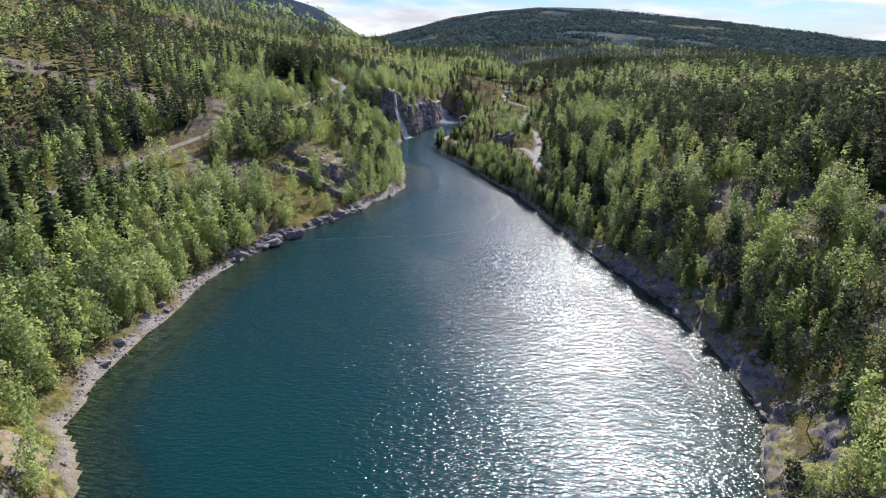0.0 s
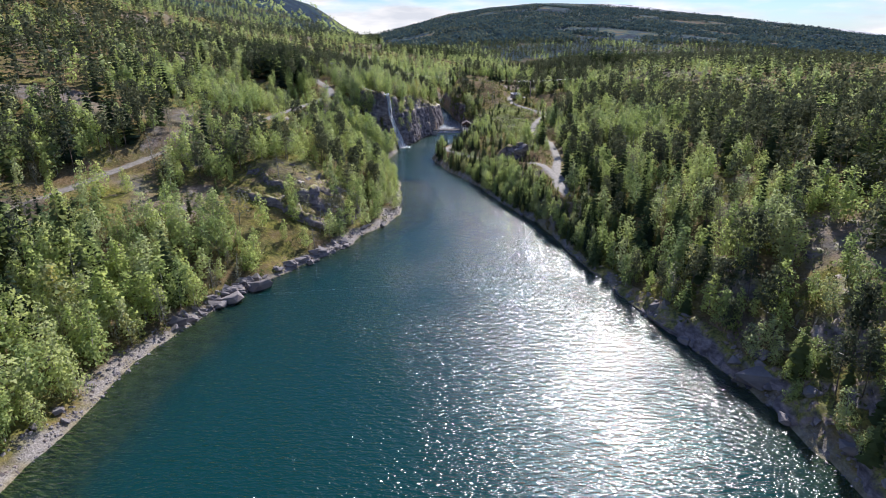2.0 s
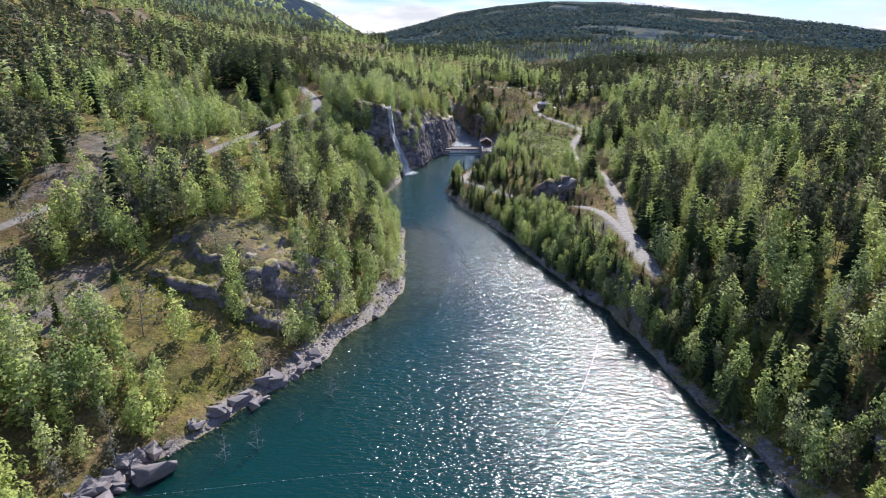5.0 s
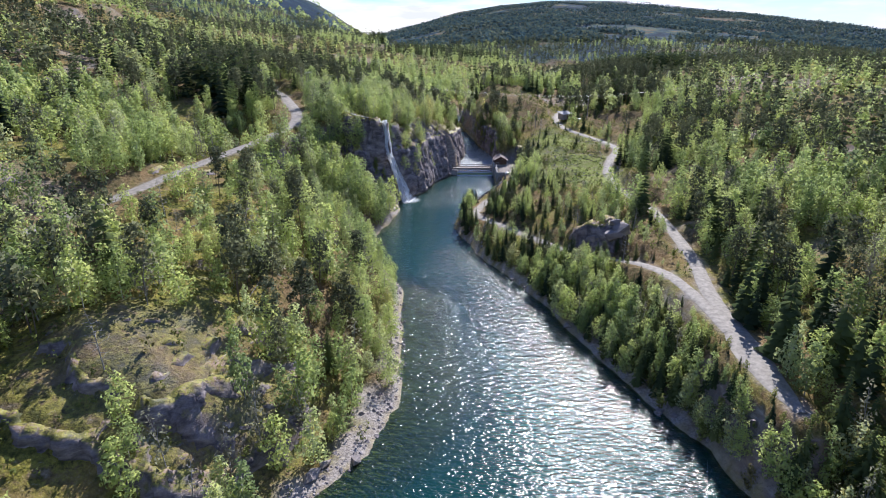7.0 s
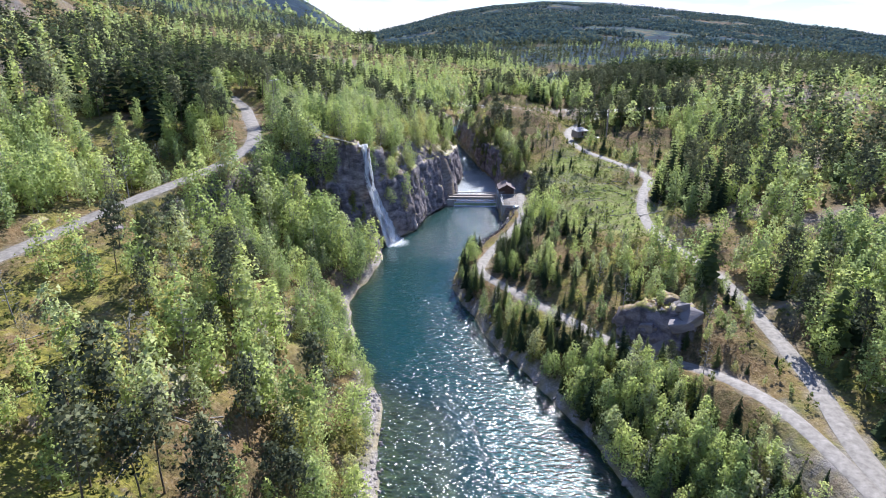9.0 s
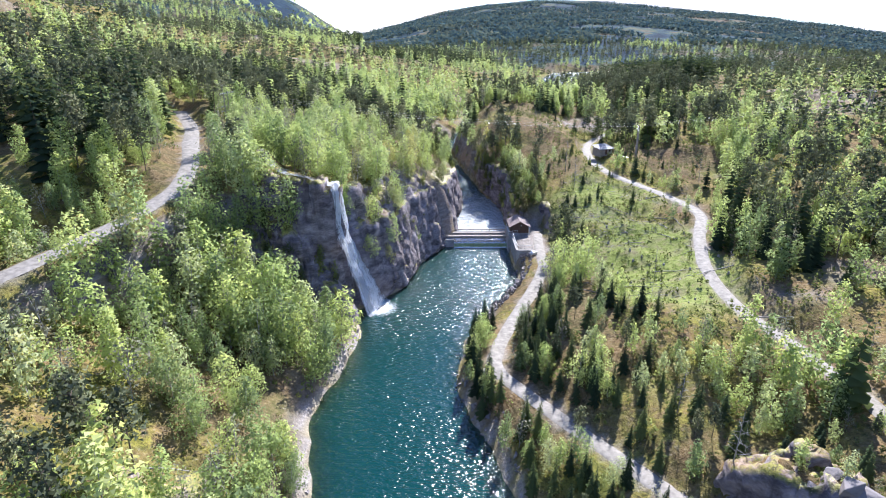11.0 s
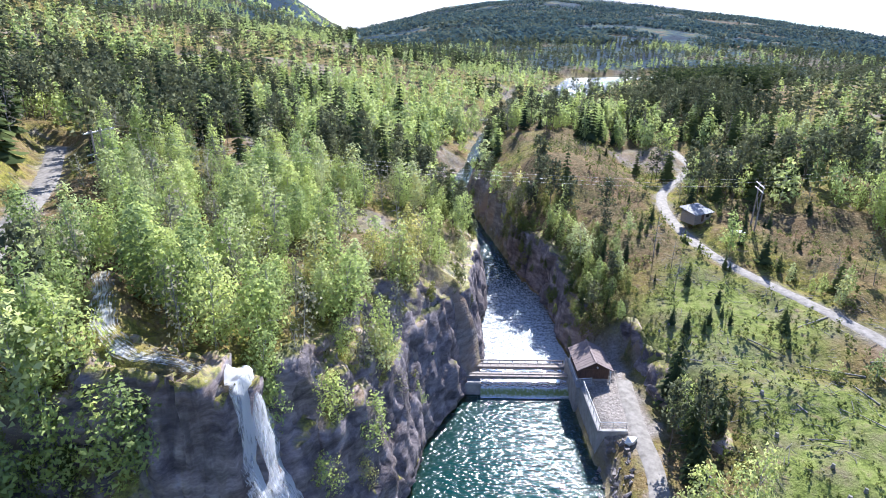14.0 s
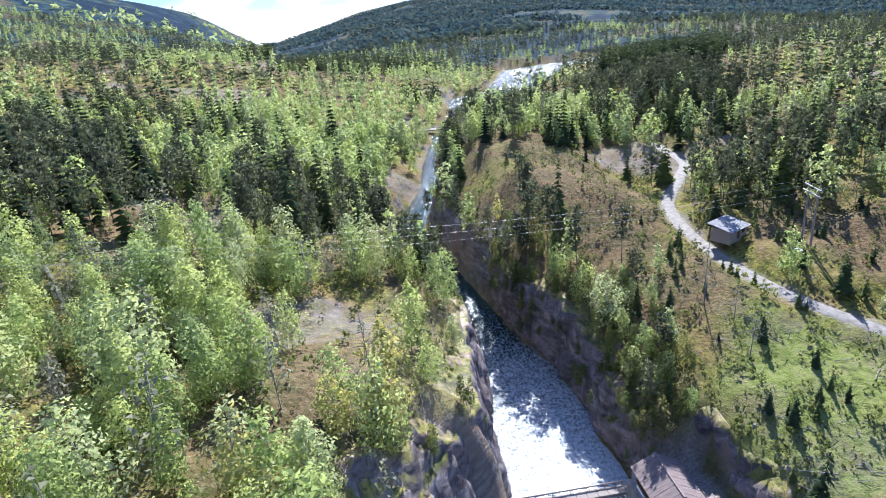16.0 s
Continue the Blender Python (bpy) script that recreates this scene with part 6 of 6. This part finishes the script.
# ---- power line ----
def pole_frame(x, y, turn, height, label, arms, legs=2, spread=2.6):
    """Wooden poles side by side with cross arms, braces and insulators."""
    z = ground_at(x, y)
    thing = tagged(new("power_pole"), label, "power pole", "poles of the power line")
    tops = []
    for k in range(legs):
        px = (k - (legs - 1) / 2) * spread
        part("pole", rod(B(), (px, 0, -1.0), (px, 0, height), 0.17, 0.12, 8), M_TIMBER, thing)
    reach = spread * (legs - 1) / 2 + 1.3
    for h in arms:
        part("cross_arm", box(B(), -reach, reach, 0.13, 0.27, height * h - 0.09, height * h + 0.09, 0.01), M_STEEL, thing)
    if legs > 1:
        for q in (-1, 1):
            part("brace", rod(B(), (-spread / 2 * q, 0.2, height * 0.45), (spread / 2 * q, 0.2, height * 0.85), 0.05), M_TIMBER, thing)
    for px in (-reach + 0.15, 0, reach - 0.15):
        part("insulator", rod(B(), (px, 0.2, height * arms[0] + 0.09), (px, 0.2, height * arms[0] + 0.5), 0.07, 0.05, 8), M_DARK, thing)
        tops.append(Vector((px, 0.2, height * arms[0] + 0.5)))
    m = pose(x, y, z, 0, 0, turn)
    thing.matrix_world = m
    return [m @ t for t in tops]


P_LEFT = pole_frame(-61, 353, 78, 8.8, "weathered wooden power pole frame standing in birches", (0.96, 0.62, 0.5), 3, 1.7)
P_RIGHT = pole_frame(46.5, 373, 78, 8.6, "wooden double power pole with cross arms in a clearing", (0.97, 0.86))
P_FAR = pole_frame(128, 398, 78, 9.0, "distant wooden double power pole on the ridge", (0.97,))
plate = tagged(new("sign_plate"), "white tilted board on a short post by the poles", "sign")
pz = ground_at(42.6, 369.6)
part("post", rod(B(), (42.6, 369.6, pz - 0.4), (42.6, 369.6, pz + 1.3), 0.06), M_TIMBER, plate)
bm = B()
box(bm, -0.8, 0.8, -0.45, 0.45, -0.03, 0.03, 0.01)
bmesh.ops.transform(bm, matrix=pose(42.6, 369.6, pz + 1.32, 12, 8, 20), verts=bm.verts)
part("board", bm, M_WHITE, plate)


def wire(name, a, b, sag, radius, material, label, category):
    a, b = np.array(a), np.array(b)
    s = np.linspace(0, 1, 33)[:, None]
    p = a * (1 - s) + b * s
    p[:, 2] -= (4 * s * (1 - s) * sag)[:, 0]
    return tagged(new(name, mesh_of(name, *tube(p, np.full(33, radius), 4)[:2], material)), label, category, "cables" if category == "cable" else "")


for a, b in zip(P_LEFT, P_RIGHT):
    wire("power_cable", a, b, 2.6, 0.011, M_WIRE, "thin power cable slung across the gorge", "cable")
for a, b in zip(P_RIGHT, P_FAR):
    wire("power_cable", a, b, 1.8, 0.012, M_WIRE, "thin power cable slung over the wooded ridge", "cable")
wire("bank_cable", (46.5, 150, ground_at(46.5, 150) + 2.5), (60, 92, ground_at(60, 92) + 2.0), 1.0, 0.02, M_WIRE, "slack cable along the rocky bank", "cable")

boom = tagged(new("float_line"), "rope with small pale floats across the lake", "float line")
rope = spline([(-40.5, 144, 0.05), (-20, 147.5, 0.05), (1.7, 151, 0.05), (14, 163, 0.05), (25.5, 191, 0.05)], 2.2)
mesh = mesh_of("rope", *tube(rope, np.full(len(rope), 0.008), 4)[:2], M_WHITE)
new("rope", mesh).parent = boom
bm = B()
bmesh.ops.create_icosphere(bm, subdivisions=1, radius=0.09)
first = part("float", bm, M_WHITE, boom)
first.location = rope[1]
for k in range(3, len(rope) - 1, 2):
    q = new("float", first.data)
    q.parent, q.location = boom, rope[k]


# ---- rocks ----
def rock_mesh(name, r, flat=0.6, corners=16):
    """An angular block about 1 m across with flat, broken faces."""
    bm = bmesh.new()
    for _ in range(corners):
        p = np.clip(r.normal(size=3) * 0.34, -0.5, 0.5) + r.uniform(-0.06, 0.06, 3)
        bm.verts.new((p[0], p[1], p[2] * flat))
    bmesh.ops.convex_hull(bm, input=bm.verts[:])
    bmesh.ops.delete(bm, geom=[v for v in bm.verts if not v.link_faces], context="VERTS")
    bmesh.ops.bevel(bm, geom=bm.edges[:], offset=0.02, segments=1, affect="EDGES", profile=0.5)
    mesh = bpy.data.meshes.new(name)
    bm.to_mesh(mesh)
    bm.free()
    mesh.materials.append(M_ROCK)
    return mesh


r = np.random.default_rng(21)
ROCKS = [rock_mesh("boulder", r, r.uniform(0.5, 0.85), 18) for _ in range(9)]
STONES = [rock_mesh("stone", r, r.uniform(0.6, 0.95), 10) for _ in range(6)]


def put_rock(x, y, size, label, group, sink=0.25, stretch=1.0):
    z = ground_at(x, y)
    ob = tagged(new("boulder", ROCKS[int(r.integers(0, len(ROCKS)))]), label, "rock", group)
    ob.matrix_world = Matrix.LocRotScale((x, y, z + size * 0.22 - sink * size * 0.3), Euler((r.uniform(-0.3, 0.3), r.uniform(-0.3, 0.3), r.uniform(0, 6.28))), (size * stretch, size, size * r.uniform(0.8, 1.1)))


for k in range(95):
    y = r.uniform(128, 178) if k < 70 else r.uniform(60, 200)
    x = float(edges(y)[0]) - r.uniform(-0.3, 3.2)
    put_rock(x, y, r.uniform(0.8, 2.6) if k < 70 else r.uniform(0.6, 1.6), "angular grey rock slab on the lake shore", "rocks on the west shore", 0.3, 1.4)
for k in range(90):
    y = r.uniform(66, 150) if k < 60 else r.uniform(150, 250)
    x = float(edges(y)[1]) + r.uniform(-0.5, 3.6)
    put_rock(x, y, r.uniform(0.7, 2.6) if k < 60 else r.uniform(0.6, 1.5), "grey boulder at the water's edge", "rocks on the east shore")
put_rock(48.6, 110, 5.0, "large grey boulder standing at the water's edge", "rocks on the east shore", 0.1)
put_rock(50.5, 113, 3.4, "large grey boulder standing at the water's edge", "rocks on the east shore", 0.1)
put_rock(-44, 141, 3.8, "broad flat rock slab on the lake shore", "rocks on the west shore", 0.2, 1.3)
put_rock(-41, 147.5, 4.2, "broad flat rock slab on the lake shore", "rocks on the west shore", 0.2, 1.3)
for k in range(10):
    a = r.uniform(-1, 1)
    put_rock(25 + a * 4.5, 247.8 + r.uniform(-1.5, 2.5), r.uniform(1.2, 3.6), "broken grey rock of the outcrop by the track", "outcrop rocks", 0.1)
# small stones strewn along both shores, past counting
sy = r.uniform(55, 262, 5200)
west = r.uniform(size=5200) < 0.55
se_l, se_r = edges(sy)
reach = r.uniform(0, 1, 5200) ** 1.4 * np.where(west, 4.2, 3.2) - 0.5
sx = np.where(west, se_l - reach, se_r + reach)
sz = terrain(sx, sy)[0]
on = (sz > -0.35) & (sz < 2.6) & (west | (sy < 175))
sx, sy, sz = sx[on], sy[on], sz[on]
hull = np.array([(-0.5, -0.1, 0), (-0.1, -0.45, 0.02), (0.45, -0.2, 0), (0.4, 0.3, 0), (-0.2, 0.45, 0), (-0.25, -0.1, 0.3), (0.2, -0.15, 0.36), (0.15, 0.2, 0.26)])
faces = np.array([(0, 1, 6, 5), (1, 2, 6, 6), (2, 3, 7, 6), (3, 4, 7, 7), (4, 0, 5, 7), (5, 6, 7, 7)])
sv, ang, size = [], r.uniform(0, 6.28, len(sx)), 0.18 + 0.75 * r.uniform(size=len(sx)) ** 3
ca, sa2 = np.cos(ang)[:, None], np.sin(ang)[:, None]
jit = hull[None] * r.uniform(0.7, 1.3, (len(sx), 8, 3)) * size[:, None, None]
sv = np.stack([sx[:, None] + jit[:, :, 0] * ca - jit[:, :, 1] * sa2, sy[:, None] + jit[:, :, 0] * sa2 + jit[:, :, 1] * ca, sz[:, None] - 0.04 + jit[:, :, 2]], 2).reshape(-1, 3)
sf = [tuple(dict.fromkeys(int(v) + 8 * q for v in f)) for q in range(len(sx)) for f in faces]
tagged(new("shore_stones", mesh_of("shore_stones", sv, sf, M_ROCK)), "loose grey stones strewn along the gravel shores", "stones", kind="stuff")
riprap = tagged(new("riprap"), "bank of loose grey stones below the track", "stone bank")
for k in range(290):
    y = r.uniform(262, 328.2) if k > 150 else r.uniform(305, 328.2)
    e = float(edges(y)[1])
    x = e + r.uniform(-0.7, 3.0)
    ob = new("stone", STONES[k % 6])
    ob.parent = riprap
    s = r.uniform(0.5, 1.25)
    ob.matrix_local = Matrix.LocRotScale((x, y, max(ground_at(x, y), -0.3) + s * 0.15), Euler(r.uniform(0, 6.28, 3)), (s, s * r.uniform(0.7, 1.1), s))
white_rock = tagged(new("pale_boulder", ROCKS[2]), "pale grey-white boulder beside the gravel track", "rock")
white_rock.matrix_world = Matrix.LocRotScale((11.0, 326.6, ground_at(11.0, 326.6) + 0.35), Euler((0.2, 0.1, 1.0)), (1.7, 1.3, 1.5))
white_rock.data = white_rock.data.copy()
white_rock.data.materials[0] = M_WHITE

boat = tagged(new("rowing_boat"), "small white rowing boat pulled up on the stony shore", "boat")
n, v = 13, []
for i in range(n):
    s = i / (n - 1)
    w = 0.72 * math.sin(math.pi * min(s * 0.62 + 0.12, 1.0) ** 1.0) * (1 if s < 0.97 else 0.2) * (1 - max(0, s - 0.6) * 1.9)
    for j in range(7):
        q = -1 + j / 3
        v.append(((s - 0.5) * 4.0, w * q, 0.55 * abs(q) ** 2.2 + 0.22 * s ** 2))
f = [(i * 7 + j, i * 7 + j + 1, (i + 1) * 7 + j + 1, (i + 1) * 7 + j) for i in range(n - 1) for j in range(6)] + [tuple(range(7))]
hull = new("hull", mesh_of("hull", np.array(v), f, M_WHITE, True))
hull.parent = boat
hull.modifiers.new("wall", "SOLIDIFY").thickness = 0.05
for at in (-0.8, 0.5):
    part("thwart", box(B(), at - 0.13, at + 0.13, -0.58, 0.58, 0.36, 0.4, 0.01), M_TIMBER, boat)
boat.matrix_world = pose(58.6, 91, ground_at(58.6, 91) + 0.1, 6, -4, 70)

# upstream: a small road bridge and a cabin
up = tagged(new("plank_bridge"), "small flat bridge over the river by the upper lake", "bridge")
part("deck", box(B(), 5, 24, 531, 534.5, 10.6, 11.0, 0.04), M_CONCRETE, up)
for yy in (531.1, 534.3):
    part("rail", box(B(), 5, 24, yy, yy + 0.12, 11.7, 11.85, 0.02), M_STEEL, up)
    for k in range(7):
        part("post", box(B(), 5.2 + k * 3.05, 5.32 + k * 3.05, yy, yy + 0.1, 11.0, 11.7, 0), M_STEEL, up)
for xx in (5.5, 22.6):
    part("abutment", box(B(), xx, xx + 1.2, 531.2, 534.3, 7.5, 10.6, 0.05), M_CONCRETE, up)
cabin = tagged(new("cabin"), "small grey cabin among birches by the river", "cabin")
cz = ground_at(-9.5, 500)
part("wall", box(B(), -12.2, -7.4, 498, 502, cz - 0.6, cz + 2.2, 0.02), M_TIMBER, cabin)
for s in (-1, 1):
    bm = B()
    box(bm, 0, 2.7, 497.5, 502.5, -0.05, 0.05, 0.01)
    bmesh.ops.transform(bm, matrix=Matrix.Translation((-9.8, 0, cz + 3.3)) @ Matrix.Rotation(radians(25 if s > 0 else 155), 4, "Y"), verts=bm.verts)
    part("roof_slope", bm, M_SHEET, cabin)


# ---- dead wood ----
SNAGS = [mesh_of("snag", *snag(r, 1.0)[:2], M_DEADWOOD, True) for _ in range(4)]
for k in range(34):
    if k < 6:
        x, y = [(-17.2, 341), (-19, 352), (30, 246), (26, 236), (-34, 178), (-46, 187)][k]
    else:
        x, y = (r.uniform(-70, -22), r.uniform(150, 300)) if k % 2 else (r.uniform(18, 60), r.uniform(235, 420))
    h = r.uniform(5, 9) if k else 10.5
    ob = tagged(new("dead_tree", SNAGS[k % 4]), "bleached dead tree with bare branches", "tree", "dead trees")
    ob.matrix_world = Matrix.LocRotScale((x, y, ground_at(x, y)), Euler((r.uniform(-0.1, 0.1), r.uniform(-0.1, 0.1), r.uniform(0, 6.28))), (h, h, h))
LOGS = [mesh_of("log", *tube([(0, 0, 0), (0.35, 0.01, 0.01), (0.7, -0.01, 0.0), (1.0, 0.01, 0.02)], [0.017, 0.015, 0.011, 0.005], 6)[:2][:2], M_DEADWOOD, True) for _ in range(1)]
for k in range(44):
    x, y = (r.uniform(16, 46), r.uniform(285, 352)) if k < 28 else (r.uniform(-60, -25), r.uniform(205, 262))
    L, ang = r.uniform(3, 7.5), r.uniform(0, 6.28)
    z0, z1 = ground_at(x, y), ground_at(x + L * math.cos(ang), y + L * math.sin(ang))
    ob = tagged(new("fallen_log", LOGS[0]), "bleached fallen trunk lying on the ground", "log", "fallen logs")
    ob.matrix_world = Matrix.LocRotScale((x, y, z0 + 0.12), Euler((0, -math.atan2(z1 - z0, L), ang)), (L, L, L))
bm = B()
rod(bm, (0, 0, -0.3), (0, 0, 0.42), 0.26, 0.2, 9)
for v in bm.verts:
    if v.co.z < 0:
        v.co.x *= 1.3
    elif v.co.x > 0:
        v.co.z += 0.07
stump_mesh = bpy.data.meshes.new("stump")
bm.to_mesh(stump_mesh)
bm.free()
stump_mesh.materials.append(M_DEADWOOD)
for k in range(36):
    x, y = r.uniform(17, 44), r.uniform(290, 350)
    if min(near_line(np.array([x]), np.array([y]), line)[0][0] for line, _ in TRACKS) < 2.6:
        continue
    ob = tagged(new("stump", stump_mesh), "grey cut tree stump in the clearing", "stump", "stumps in the clearing")
    s = r.uniform(0.5, 1.0)
    ob.matrix_world = Matrix.LocRotScale((x, y, ground_at(x, y)), Euler((0, 0, r.uniform(0, 6.28))), (s, s, s))
# brushwood left from the felling, past counting
n = 1500
sx, sy = r.uniform(17, 52, n), r.uniform(284, 362, n)
heap = fbm(sx, sy, 9, 3, 211)
on = (r.uniform(size=n) < smooth(0.35 + heap * 3.0)) & (np.min([near_line(sx, sy, line)[0] - half for line, half in TRACKS], 0) > 0.4)
sx, sy = sx[on], sy[on]
n = len(sx)
ang, run = r.uniform(0, 6.28, n), r.uniform(0.4, 1.9, n)
ex, ey = sx + np.cos(ang) * run, sy + np.sin(ang) * run
sz, ez = terrain(sx, sy)[0] + 0.1, terrain(ex, ey)[0] + r.uniform(0.08, 0.4, n)
wide = r.uniform(0.025, 0.06, n)
ox, oy = -np.sin(ang) * wide, np.cos(ang) * wide
sv = np.stack([np.stack([sx + ox, sy + oy, sz], 1), np.stack([sx - ox, sy - oy, sz], 1), np.stack([sx, sy, sz + 1.7 * wide], 1),
               np.stack([ex + ox * 0.4, ey + oy * 0.4, ez], 1), np.stack([ex - ox * 0.4, ey - oy * 0.4, ez], 1), np.stack([ex, ey, ez + 0.7 * wide], 1)], 1).reshape(-1, 3)
side_faces = np.array([(0, 1, 4, 3), (1, 2, 5, 4), (2, 0, 3, 5)])
sf = (side_faces[None] + (np.arange(n) * 6)[:, None, None]).reshape(-1, 4)
tagged(new("brushwood", mesh_of("brushwood", sv, sf, M_DEADWOOD)), "grey cut branches strewn over the clearing", "brushwood", kind="stuff")
